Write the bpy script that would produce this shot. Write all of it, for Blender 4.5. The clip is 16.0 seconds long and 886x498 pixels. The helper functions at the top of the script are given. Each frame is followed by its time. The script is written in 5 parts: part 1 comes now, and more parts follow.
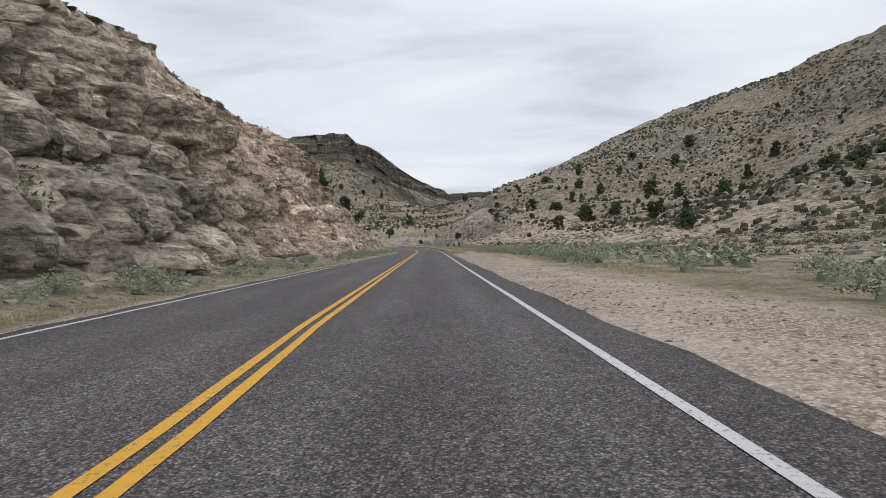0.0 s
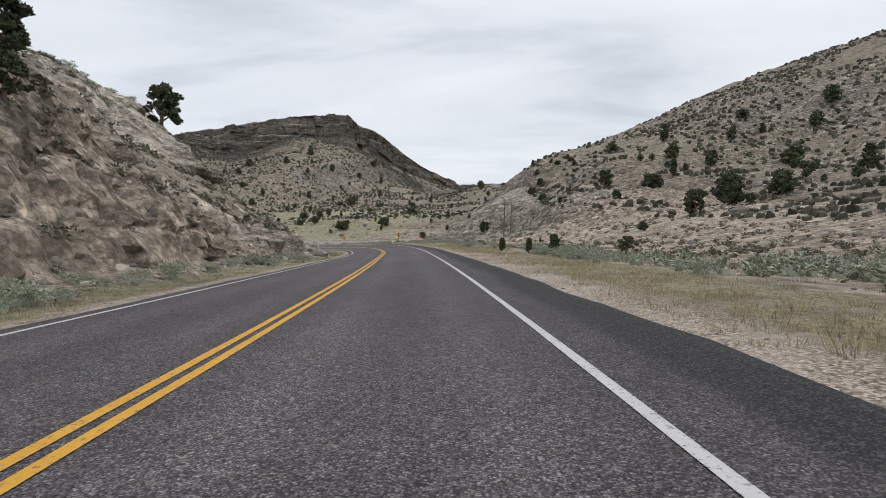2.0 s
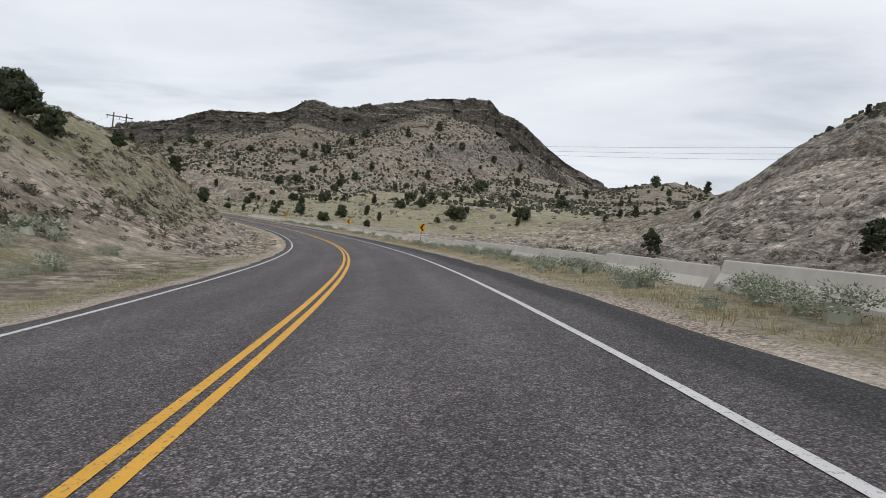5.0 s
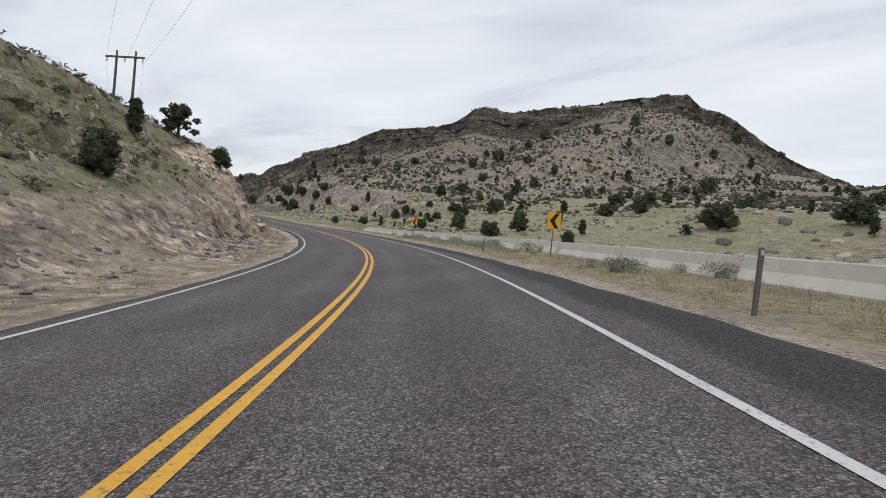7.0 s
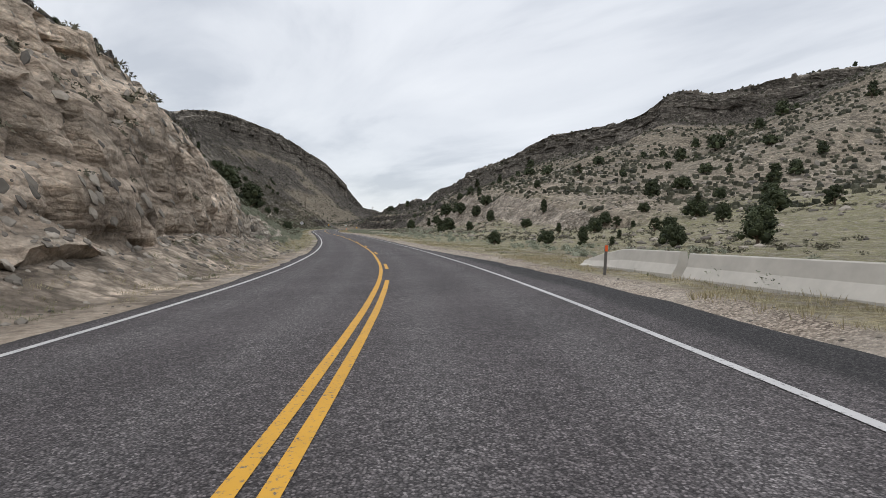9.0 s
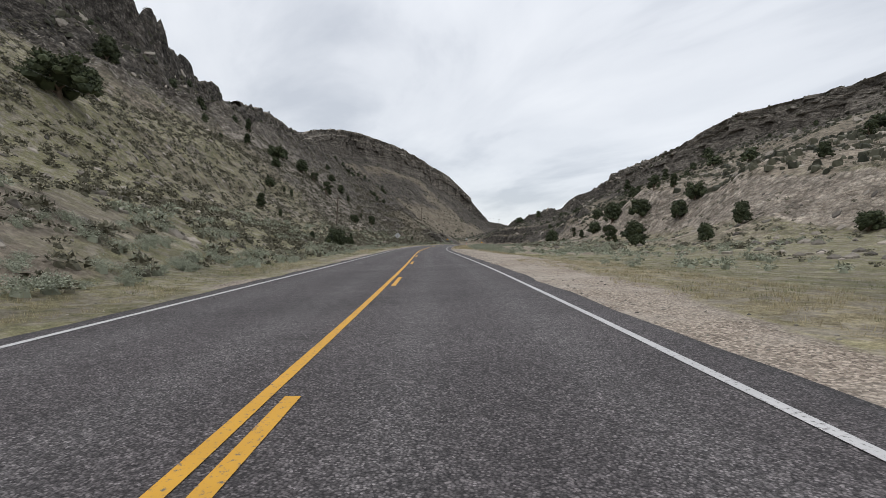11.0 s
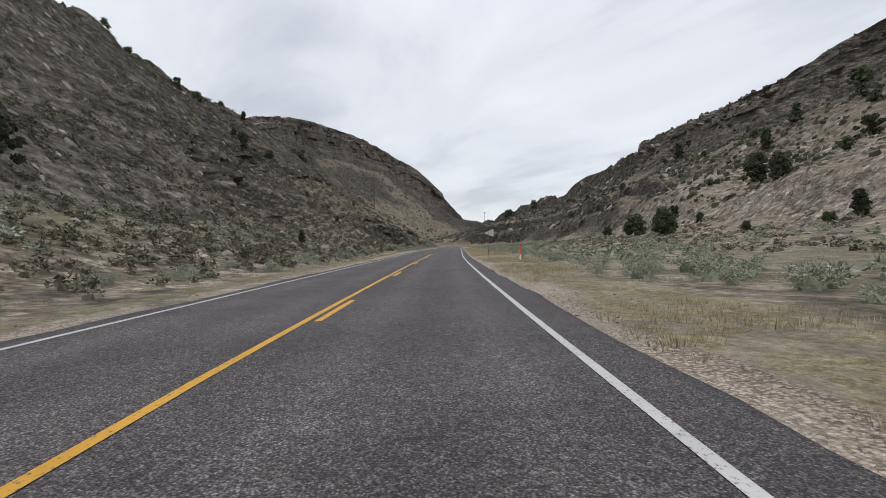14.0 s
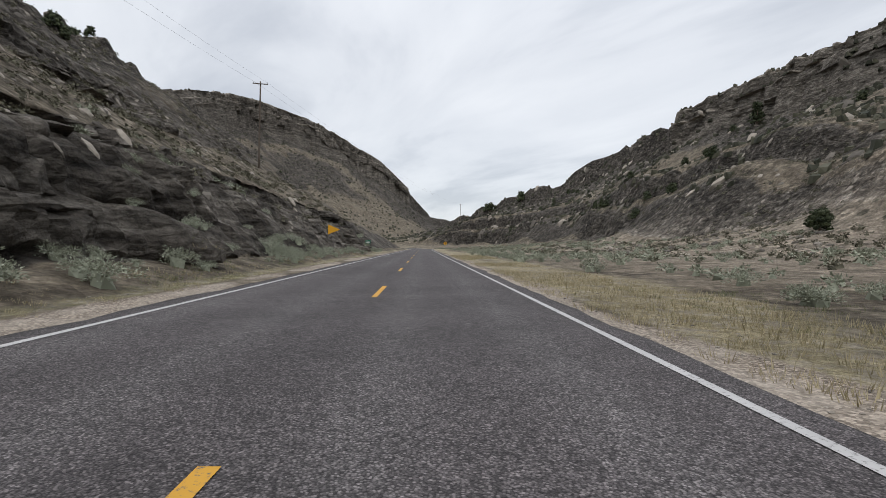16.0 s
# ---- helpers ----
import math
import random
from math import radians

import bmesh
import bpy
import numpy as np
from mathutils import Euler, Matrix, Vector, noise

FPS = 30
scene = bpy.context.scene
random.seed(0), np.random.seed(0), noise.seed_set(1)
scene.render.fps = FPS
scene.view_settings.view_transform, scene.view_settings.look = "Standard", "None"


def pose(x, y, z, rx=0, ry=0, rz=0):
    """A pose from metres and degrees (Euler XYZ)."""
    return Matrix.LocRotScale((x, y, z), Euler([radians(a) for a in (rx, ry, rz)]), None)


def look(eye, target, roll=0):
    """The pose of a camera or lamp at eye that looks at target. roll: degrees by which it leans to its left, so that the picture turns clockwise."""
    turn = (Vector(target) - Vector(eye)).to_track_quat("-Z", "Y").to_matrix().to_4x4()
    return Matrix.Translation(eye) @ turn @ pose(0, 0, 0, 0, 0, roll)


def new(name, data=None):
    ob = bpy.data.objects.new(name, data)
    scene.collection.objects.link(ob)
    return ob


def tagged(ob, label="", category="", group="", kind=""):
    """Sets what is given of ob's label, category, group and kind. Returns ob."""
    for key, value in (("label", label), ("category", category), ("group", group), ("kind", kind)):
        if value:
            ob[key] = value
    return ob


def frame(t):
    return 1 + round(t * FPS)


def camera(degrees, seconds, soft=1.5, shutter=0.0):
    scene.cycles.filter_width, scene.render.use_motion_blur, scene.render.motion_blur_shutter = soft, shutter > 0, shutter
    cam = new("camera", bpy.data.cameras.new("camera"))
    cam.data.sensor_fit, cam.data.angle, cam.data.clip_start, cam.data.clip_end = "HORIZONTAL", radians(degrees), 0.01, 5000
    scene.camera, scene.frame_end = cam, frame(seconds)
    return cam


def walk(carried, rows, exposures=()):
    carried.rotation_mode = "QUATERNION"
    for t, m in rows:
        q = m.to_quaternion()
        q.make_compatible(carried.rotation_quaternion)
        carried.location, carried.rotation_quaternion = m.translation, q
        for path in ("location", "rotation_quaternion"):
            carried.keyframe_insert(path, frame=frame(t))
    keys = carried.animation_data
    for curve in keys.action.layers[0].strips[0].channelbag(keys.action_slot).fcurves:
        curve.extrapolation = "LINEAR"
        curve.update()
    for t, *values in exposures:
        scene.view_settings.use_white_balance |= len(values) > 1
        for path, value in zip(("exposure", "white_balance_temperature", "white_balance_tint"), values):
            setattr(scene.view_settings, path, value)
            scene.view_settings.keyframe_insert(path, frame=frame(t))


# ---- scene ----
cam = camera(80.85, 16.0, soft=0.75, shutter=0.0)
# seconds, x, y, z, heading, pitch, roll
PATH = [
    (0.0, 0.000, 0.000, 0.936, -0.000, -0.132, 0.195),
    (0.5, -0.495, 19.504, 1.107, -1.387, -0.142, -0.971),
    (1.0, -0.895, 39.000, 1.230, -1.570, -0.254, -1.369),
    (1.5, -1.342, 57.369, 1.323, -0.552, -0.471, -0.892),
    (2.0, -1.964, 74.019, 1.437, 0.779, -0.631, -1.271),
    (2.5, -3.041, 89.007, 1.556, 2.084, -0.732, -2.399),
    (3.0, -4.431, 102.845, 1.630, 3.732, -0.889, -3.922),
    (3.5, -5.970, 115.964, 1.679, 5.857, -1.111, -5.402),
    (4.0, -7.873, 127.820, 1.727, 8.298, -1.234, -6.618),
    (4.5, -10.113, 138.442, 1.785, 11.236, -1.396, -7.230),
    (5.0, -13.220, 149.141, 1.723, 14.895, -1.595, -7.512),
    (5.5, -17.278, 160.059, 1.552, 19.184, -1.775, -7.547),
    (6.0, -22.211, 170.948, 1.328, 23.931, -1.881, -7.316),
    (6.5, -27.941, 181.563, 1.110, 28.964, -1.860, -6.802),
    (7.0, -34.390, 191.657, 0.954, 34.112, -1.659, -5.987),
    (7.5, -41.405, 200.907, 0.903, 39.167, -1.324, -4.996),
    (8.0, -48.728, 208.912, 0.888, 43.862, -1.144, -4.279),
    (8.5, -56.566, 215.957, 0.793, 48.253, -0.953, -3.622),
    (9.0, -64.763, 222.234, 0.844, 52.574, -0.808, -3.090),
    (9.5, -74.306, 228.530, 0.877, 56.640, -0.515, -2.427),
    (10.0, -85.560, 234.921, 1.001, 60.450, -0.237, -2.159),
    (10.5, -98.327, 241.358, 1.227, 63.778, -0.021, -2.213),
    (11.0, -112.327, 247.822, 1.511, 66.317, 0.154, -2.293),
    (11.5, -127.278, 254.291, 1.809, 67.760, 0.305, -2.102),
    (12.0, -142.898, 260.746, 2.079, 67.799, 0.452, -1.341),
    (12.5, -158.696, 267.208, 2.302, 66.534, 0.573, -0.146),
    (13.0, -173.958, 273.929, 2.545, 65.275, 0.549, 0.244),
    (13.5, -189.559, 281.150, 2.852, 64.137, 0.452, 0.295),
    (14.0, -204.853, 288.436, 3.242, 63.064, 0.407, -0.049),
    (14.5, -220.556, 296.193, 3.467, 62.073, 0.454, -0.328),
    (15.0, -236.571, 304.311, 3.783, 60.994, 0.449, -0.615),
    (15.5, -253.045, 313.088, 4.161, 59.950, 0.453, -0.733),
    (16.0, -269.626, 322.167, 4.504, 59.190, 0.484, -1.059),
]
walk(cam, [(t, pose(x, y, z, 90 + pitch, roll, yaw)) for t, x, y, z, yaw, pitch, roll in PATH])


# ---- world and light ----
def build_world():
    world = bpy.data.worlds.new("overcast_sky")
    scene.world = world
    world.use_nodes = True
    nt = world.node_tree
    nt.nodes.clear()
    N, L = nt.nodes.new, nt.links.new
    out = N("ShaderNodeOutputWorld")
    bg = N("ShaderNodeBackground")
    sky = N("ShaderNodeTexSky")
    sky.sky_type = "NISHITA"
    sky.sun_disc = False
    sky.sun_elevation = radians(52)
    sky.sun_rotation = radians(SUN_AZIMUTH)
    coord = N("ShaderNodeTexCoord")
    sep = N("ShaderNodeSeparateXYZ")
    L(coord.outputs["Generated"], sep.inputs[0])
    lift = N("ShaderNodeMath")
    lift.operation = "MAXIMUM"
    lift.inputs[1].default_value = 0.0
    L(sep.outputs["Z"], lift.inputs[0])
    add = N("ShaderNodeMath")
    add.operation = "ADD"
    add.inputs[1].default_value = 0.16
    L(lift.outputs[0], add.inputs[0])
    flat = N("ShaderNodeCombineXYZ")
    for k in ("X", "Y"):
        div = N("ShaderNodeMath")
        div.operation = "DIVIDE"
        L(sep.outputs[k], div.inputs[0])
        L(add.outputs[0], div.inputs[1])
        L(div.outputs[0], flat.inputs[k])
    turn = N("ShaderNodeMapping")
    turn.inputs["Rotation"].default_value = (0, 0, radians(35))
    turn.inputs["Scale"].default_value = (0.75, 1.5, 1.0)
    turn.inputs["Location"].default_value = (2.3, 0.7, 0.0)
    L(flat.outputs[0], turn.inputs[0])
    big = N("ShaderNodeTexNoise")
    big.inputs["Scale"].default_value = 0.85
    big.inputs["Detail"].default_value = 7
    big.inputs["Roughness"].default_value = 0.52
    big.inputs["Distortion"].default_value = 0.35
    L(turn.outputs[0], big.inputs["Vector"])
    ramp = N("ShaderNodeValToRGB")
    e = ramp.color_ramp.elements
    e[0].position, e[0].color = 0.37, (0.54, 0.565, 0.61, 1)
    e[1].position, e[1].color = 0.66, (0.83, 0.845, 0.87, 1)
    mid = e.new(0.48)
    mid.color = (0.71, 0.73, 0.765, 1)
    L(big.outputs["Fac"], ramp.inputs[0])
    mix = N("ShaderNodeMixRGB")
    mix.blend_type = "ADD"
    mix.inputs[0].default_value = 0.02
    L(ramp.outputs[0], mix.inputs[1])
    L(sky.outputs[0], mix.inputs[2])
    # an overcast sky is brightest overhead
    cube = N("ShaderNodeMath")
    cube.operation = "POWER"
    cube.inputs[1].default_value = 3.0
    L(lift.outputs[0], cube.inputs[0])
    over = N("ShaderNodeMath")
    over.operation = "MULTIPLY_ADD"
    over.inputs[1].default_value, over.inputs[2].default_value = 1.5, 1.0
    L(cube.outputs[0], over.inputs[0])
    bright = N("ShaderNodeMixRGB")
    bright.blend_type = "MULTIPLY"
    bright.inputs[0].default_value = 1.0
    L(mix.outputs[0], bright.inputs[1])
    L(over.outputs[0], bright.inputs[2])
    L(bright.outputs[0], bg.inputs[0])
    bg.inputs[1].default_value = SKY_STRENGTH
    L(bg.outputs[0], out.inputs[0])


SUN_AZIMUTH, SKY_STRENGTH = 140.0, 0.97
build_world()
sun = new("sun", bpy.data.lights.new("sun", "SUN"))
sun.data.energy, sun.data.angle, sun.data.color = 0.8, radians(24), (1.0, 0.97, 0.93)
sun.matrix_world = look((0, 0, 0), (-0.25, 0.30, -1.0))


# ---- noise and node helpers ----
def _hash(ix, iy, iz, seed):
    n = (ix * 374761393 + iy * 668265263 + iz * 2147483647 + seed * 974634777) & 0xFFFFFFFF
    n = ((n ^ (n >> 13)) * 1274126177) & 0xFFFFFFFF
    n = ((n ^ (n >> 16)) * 2246822519) & 0xFFFFFFFF
    return ((n ^ (n >> 15)) & 0xFFFFFF) / float(0xFFFFFF)


def vnoise(x, y, z=0.0, seed=0):
    """Smooth value noise in 0..1 on arrays."""
    x, y, z = np.broadcast_arrays(np.asarray(x, float), np.asarray(y, float), np.asarray(z, float))
    ix, iy, iz = np.floor(x).astype(np.int64), np.floor(y).astype(np.int64), np.floor(z).astype(np.int64)
    fx, fy, fz = x - ix, y - iy, z - iz
    fx, fy, fz = (f * f * (3 - 2 * f) for f in (fx, fy, fz))
    r = 0.0
    for dx in (0, 1):
        for dy in (0, 1):
            for dz in (0, 1):
                w = (fx if dx else 1 - fx) * (fy if dy else 1 - fy) * (fz if dz else 1 - fz)
                r = r + w * _hash(ix + dx, iy + dy, iz + dz, seed)
    return r


def fbm(x, y, z=0.0, octaves=4, seed=0, gain=0.5):
    """Fractal noise, about -1..1."""
    total, amp, norm = 0.0, 1.0, 0.0
    for k in range(octaves):
        f = 2.0 ** k
        total = total + amp * (2 * vnoise(np.asarray(x) * f, np.asarray(y) * f, np.asarray(z) * f, seed + k) - 1)
        norm += amp
        amp *= gain
    return total / norm


def smooth(a, b, x):
    t = np.clip((x - a) / (b - a), 0, 1)
    return t * t * (3 - 2 * t)


class Shade:
    """A node material under construction."""

    def __init__(self, name, rough=0.85, metal=0.0, spec=0.3):
        self.mat = bpy.data.materials.new(name)
        self.mat.use_nodes = True
        self.nt = self.mat.node_tree
        self.bsdf = self.nt.nodes["Principled BSDF"]
        self.bsdf.inputs["Roughness"].default_value = rough
        self.bsdf.inputs["Metallic"].default_value = metal
        self.bsdf.inputs["Specular IOR Level"].default_value = spec
        self.coord = self.nt.nodes.new("ShaderNodeTexCoord").outputs["Object"]

    def node(self, kind, **inputs):
        n = self.nt.nodes.new(kind)
        for k, v in inputs.items():
            self.put(n.inputs[k.replace("_", " ")], v)
        return n

    def put(self, socket, v):
        if isinstance(v, bpy.types.NodeSocket):
            self.nt.links.new(v, socket)
        else:
            socket.default_value = v

    def noise(self, scale, detail=4, rough=0.55, stretch=None, distortion=0.0):
        n = self.node("ShaderNodeTexNoise", Scale=scale, Detail=detail, Roughness=rough, Distortion=distortion)
        v = self.coord
        if stretch:
            m = self.node("ShaderNodeMapping", Vector=v, Scale=stretch)
            v = m.outputs[0]
        self.put(n.inputs["Vector"], v)
        return n.outputs["Fac"]

    def ramp(self, fac, *stops):
        r = self.node("ShaderNodeValToRGB", Fac=fac)
        e = r.color_ramp.elements
        while len(e) < len(stops):
            e.new(0.5)
        for k, (p, c) in enumerate(stops):
            e[k].position = p
            e[k].color = (*c, 1) if isinstance(c, tuple) else (c, c, c, 1)
        return r.outputs[0]

    def mix(self, fac, a, b, mode="MIX"):
        m = self.nt.nodes.new("ShaderNodeMixRGB")
        m.blend_type = mode
        for s, v in zip(m.inputs, (fac, a, b)):
            self.put(s, (*v, 1) if isinstance(v, tuple) and len(v) == 3 else v)
        return m.outputs[0]

    def math(self, op, a, b=0.0):
        m = self.nt.nodes.new("ShaderNodeMath")
        m.operation = op
        self.put(m.inputs[0], a)
        self.put(m.inputs[1], b)
        return m.outputs[0]

    def attr(self, name):
        a = self.nt.nodes.new("ShaderNodeAttribute")
        a.attribute_name = name
        return a.outputs["Fac"]

    def random(self):
        return self.nt.nodes.new("ShaderNodeObjectInfo").outputs["Random"]

    def island(self):
        return self.nt.nodes.new("ShaderNodeNewGeometry").outputs["Random Per Island"]

    def color(self, c):
        self.put(self.bsdf.inputs["Base Color"], (*c, 1) if isinstance(c, tuple) else c)
        return self

    def rough(self, v):
        self.put(self.bsdf.inputs["Roughness"], v)
        return self

    def bump(self, height, strength=0.5, distance=0.05):
        b = self.node("ShaderNodeBump", Height=height, Strength=strength, Distance=distance)
        self.nt.links.new(b.outputs[0], self.bsdf.inputs["Normal"])
        return self


# ---- materials ----
def mat_ground():
    m = Shade("dry_ground", rough=0.95, spec=0.12)
    rock, grass, gravel, dark, tan, straw = (m.attr(k) for k in ("rock", "grass", "gravel", "dark", "tan", "straw"))
    fine, mid, broad = m.noise(7.0, 6, 0.72), m.noise(1.1, 7, 0.68), m.noise(0.07, 5, 0.6)
    rubble = m.noise(0.42, 8, 0.74)
    soil = m.ramp(mid, (0.33, (0.165, 0.143, 0.112)), (0.46, (0.300, 0.263, 0.208)), (0.58, (0.390, 0.343, 0.270)), (0.72, (0.480, 0.432, 0.350)))
    soil = m.mix(m.ramp(broad, (0.40, 0.0), (0.62, 0.7)), soil, m.ramp(fine, (0.3, (0.211, 0.176, 0.133)), (0.7, (0.437, 0.371, 0.286))))
    far = m.attr("scrub")
    soil = m.mix(m.math("ADD", m.math("MULTIPLY", far, 0.4), 0.1), soil, m.ramp(rubble, (0.41, 0.36), (0.49, 0.95), (0.60, 1.25)), "MULTIPLY")
    soil = m.mix(0.45, soil, m.ramp(fine, (0.36, 0.5), (0.62, 1.2)), "MULTIPLY")
    turf = m.ramp(m.noise(2.4, 6, 0.75), (0.32, (0.120, 0.112, 0.072)), (0.5, (0.248, 0.228, 0.140)), (0.70, (0.360, 0.320, 0.208)))
    turf = m.mix(m.ramp(m.noise(0.14, 4), (0.38, 0.1), (0.56, 0.65)), turf, m.ramp(fine, (0.3, (0.115, 0.116, 0.058)), (0.7, (0.29, 0.275, 0.145))))
    turf = m.mix(straw, turf, m.ramp(fine, (0.32, (0.176, 0.144, 0.084)), (0.5, (0.336, 0.284, 0.176)), (0.68, (0.464, 0.400, 0.272))))
    turf = m.mix(0.75, turf, m.ramp(m.noise(21.0, 5, 0.8), (0.36, 0.5), (0.5, 1.0), (0.64, 1.6)), "MULTIPLY")
    turf = m.mix(m.ramp(m.noise(1.9, 5, 0.7), (0.46, 0.0), (0.58, 0.75)), turf, m.ramp(fine, (0.3, (0.20, 0.175, 0.14)), (0.7, (0.44, 0.39, 0.32))))
    turf = m.mix(0.5, turf, m.ramp(rubble, (0.40, 0.6), (0.6, 1.15)), "MULTIPLY")
    strata = m.noise(0.8, 8, 0.70, stretch=(0.4, 0.4, 2.2), distortion=0.08)
    strata = m.mix(m.math("MULTIPLY", far, 0.75), strata, mid)
    stone = m.ramp(strata, (0.34, (0.166, 0.148, 0.127)), (0.44, (0.354, 0.317, 0.271)), (0.56, (0.490, 0.448, 0.387)), (0.70, (0.625, 0.578, 0.510)))
    stone_tan = m.ramp(strata, (0.32, (0.33, 0.262, 0.205)), (0.44, (0.53, 0.432, 0.342)), (0.60, (0.62, 0.518, 0.418)), (0.76, (0.67, 0.61, 0.51)))
    stone = m.mix(tan, stone, stone_tan)
    stone = m.mix(m.math("MULTIPLY", dark, 0.9), stone, m.ramp(strata, (0.36, (0.018, 0.016, 0.015)), (0.5, (0.078, 0.070, 0.062)), (0.64, (0.175, 0.16, 0.142)), (0.76, (0.26, 0.24, 0.212))))
    warp = m.mix(0.14, m.coord, m.node("ShaderNodeTexNoise", Vector=m.coord, Scale=0.6, Detail=4.0).outputs["Color"], "ADD")
    cracks = 1.0
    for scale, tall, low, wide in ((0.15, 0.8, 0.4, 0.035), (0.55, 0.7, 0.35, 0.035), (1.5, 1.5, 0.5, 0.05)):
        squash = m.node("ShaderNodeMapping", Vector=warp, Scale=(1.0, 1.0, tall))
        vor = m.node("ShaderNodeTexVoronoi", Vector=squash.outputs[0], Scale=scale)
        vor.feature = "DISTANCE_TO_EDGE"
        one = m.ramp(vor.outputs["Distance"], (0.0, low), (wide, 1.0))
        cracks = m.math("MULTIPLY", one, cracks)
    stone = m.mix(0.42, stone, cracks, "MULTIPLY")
    stone = m.mix(0.5, stone, m.ramp(fine, (0.36, 0.55), (0.62, 1.2)), "MULTIPLY")
    # joint blocks, each with its own tone and its own stand
    blocks = 0.0
    for scale, tall, stand, share in ((0.62, 1.5, 1.2, 0.4), (1.7, 1.7, 0.6, 0.4), (4.6, 1.4, 0.2, 0.3)):
        squash = m.node("ShaderNodeMapping", Vector=warp, Scale=(1.0, 1.0, tall))
        cell = m.node("ShaderNodeTexVoronoi", Vector=squash.outputs[0], Scale=scale)
        tone = m.node("ShaderNodeSeparateColor", Color=cell.outputs["Color"]).outputs[2]
        stone = m.mix(share, stone, m.ramp(tone, (0.0, 0.75), (0.5, 1.1), (1.0, 1.55)), "MULTIPLY")
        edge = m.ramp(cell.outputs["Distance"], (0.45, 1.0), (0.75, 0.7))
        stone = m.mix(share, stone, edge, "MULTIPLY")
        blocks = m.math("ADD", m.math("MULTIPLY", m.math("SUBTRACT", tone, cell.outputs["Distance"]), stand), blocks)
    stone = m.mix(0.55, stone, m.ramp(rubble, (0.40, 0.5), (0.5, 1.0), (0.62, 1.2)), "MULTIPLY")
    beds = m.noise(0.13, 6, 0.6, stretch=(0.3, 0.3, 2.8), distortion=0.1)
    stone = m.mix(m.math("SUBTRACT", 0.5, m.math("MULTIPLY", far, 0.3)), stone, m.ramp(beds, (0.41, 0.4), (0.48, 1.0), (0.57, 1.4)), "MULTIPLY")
    stone = m.mix(1.0, stone, (1.04, 1.03, 1.01), "MULTIPLY")
    soil = m.mix(m.math("MULTIPLY", tan, 0.85), soil, m.ramp(fine, (0.3, (0.285, 0.228, 0.176)), (0.7, (0.54, 0.45, 0.36))))
    soil = m.mix(dark, soil, m.mix(1.0, soil, (0.56, 0.55, 0.53), "MULTIPLY"))
    pebble = m.node("ShaderNodeTexVoronoi", Vector=m.coord, Scale=34.0)
    shade = m.node("ShaderNodeSeparateColor", Color=pebble.outputs["Color"]).outputs[0]
    grit = m.ramp(shade, (0.0, (0.125, 0.10, 0.08)), (0.5, (0.28, 0.232, 0.185)), (1.0, (0.48, 0.405, 0.33)))
    grit = m.mix(0.6, grit, m.ramp(pebble.outputs["Distance"], (0.3, 1.1), (0.7, 0.45)), "MULTIPLY")
    grit = m.mix(m.ramp(m.noise(0.7, 4), (0.4, 0.0), (0.65, 0.6)), grit, m.ramp(fine, (0.35, (0.24, 0.21, 0.175)), (0.65, (0.50, 0.445, 0.375))))
    spot = m.node("ShaderNodeTexVoronoi", Vector=m.coord, Scale=0.5)
    speck = m.ramp(m.math("ADD", spot.outputs["Distance"], m.math("MULTIPLY", mid, 0.5)), (0.49, 1.0), (0.53, 0.0))
    speck = m.math("MULTIPLY", speck, m.ramp(m.noise(0.06, 4), (0.36, 0.2), (0.54, 1.0)))
    soil = m.mix(m.math("MULTIPLY", speck, m.attr("scrub")), soil, m.ramp(fine, (0.3, (0.04, 0.04, 0.028)), (0.7, (0.16, 0.15, 0.11))))
    edge = m.math("MULTIPLY", m.math("SUBTRACT", mid, 0.5), 0.9)
    c = m.mix(m.ramp(m.math("ADD", grass, edge), (0.35, 0.0), (0.65, 1.0)), soil, turf)
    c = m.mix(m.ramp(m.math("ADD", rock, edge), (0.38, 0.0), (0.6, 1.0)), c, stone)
    # broken stone lying on the slopes: pieces of three sizes, each of its own tone, with dark gaps
    litter = m.ramp(m.noise(0.11, 4, 0.6), (0.36, 0.35), (0.60, 1.0))
    litter = m.math("MULTIPLY", litter, m.ramp(grass, (0.2, 1.0), (0.7, 0.3)))
    litter = m.math("MULTIPLY", litter, m.ramp(m.math("ADD", gravel, m.math("MULTIPLY", m.math("MULTIPLY", rock, m.math("SUBTRACT", 1.0, far)), 0.8)), (0.1, 1.0), (0.8, 0.0)))
    jitter = m.mix(0.35, m.coord, m.node("ShaderNodeTexNoise", Vector=m.coord, Scale=1.7, Detail=3.0).outputs["Color"], "ADD")
    for scale, low, high, share in ((0.55, 0.5, 1.5, 0.55), (1.5, 0.42, 1.65, 0.7), (4.2, 0.5, 1.6, 0.6)):
        cell = m.node("ShaderNodeTexVoronoi", Vector=jitter, Scale=scale)
        tone = m.node("ShaderNodeSeparateColor", Color=cell.outputs["Color"]).outputs[0]
        gap = m.ramp(cell.outputs["Distance"], (0.42, 1.0), (0.66, 0.5))
        piece = m.mix(1.0, m.ramp(tone, (0.0, low), (0.4, 1.0), (1.0, high)), gap, "MULTIPLY")
        c = m.mix(m.math("MULTIPLY", litter, share), c, piece, "MULTIPLY")
    c = m.mix(m.ramp(m.math("ADD", gravel, edge), (0.4, 0.0), (0.6, 1.0)), c, grit)
    m.color(c)
    h = m.math("ADD", m.math("MULTIPLY", mid, 1.0), m.math("MULTIPLY", fine, 0.45))
    h = m.math("ADD", h, m.math("MULTIPLY", rubble, 1.4))
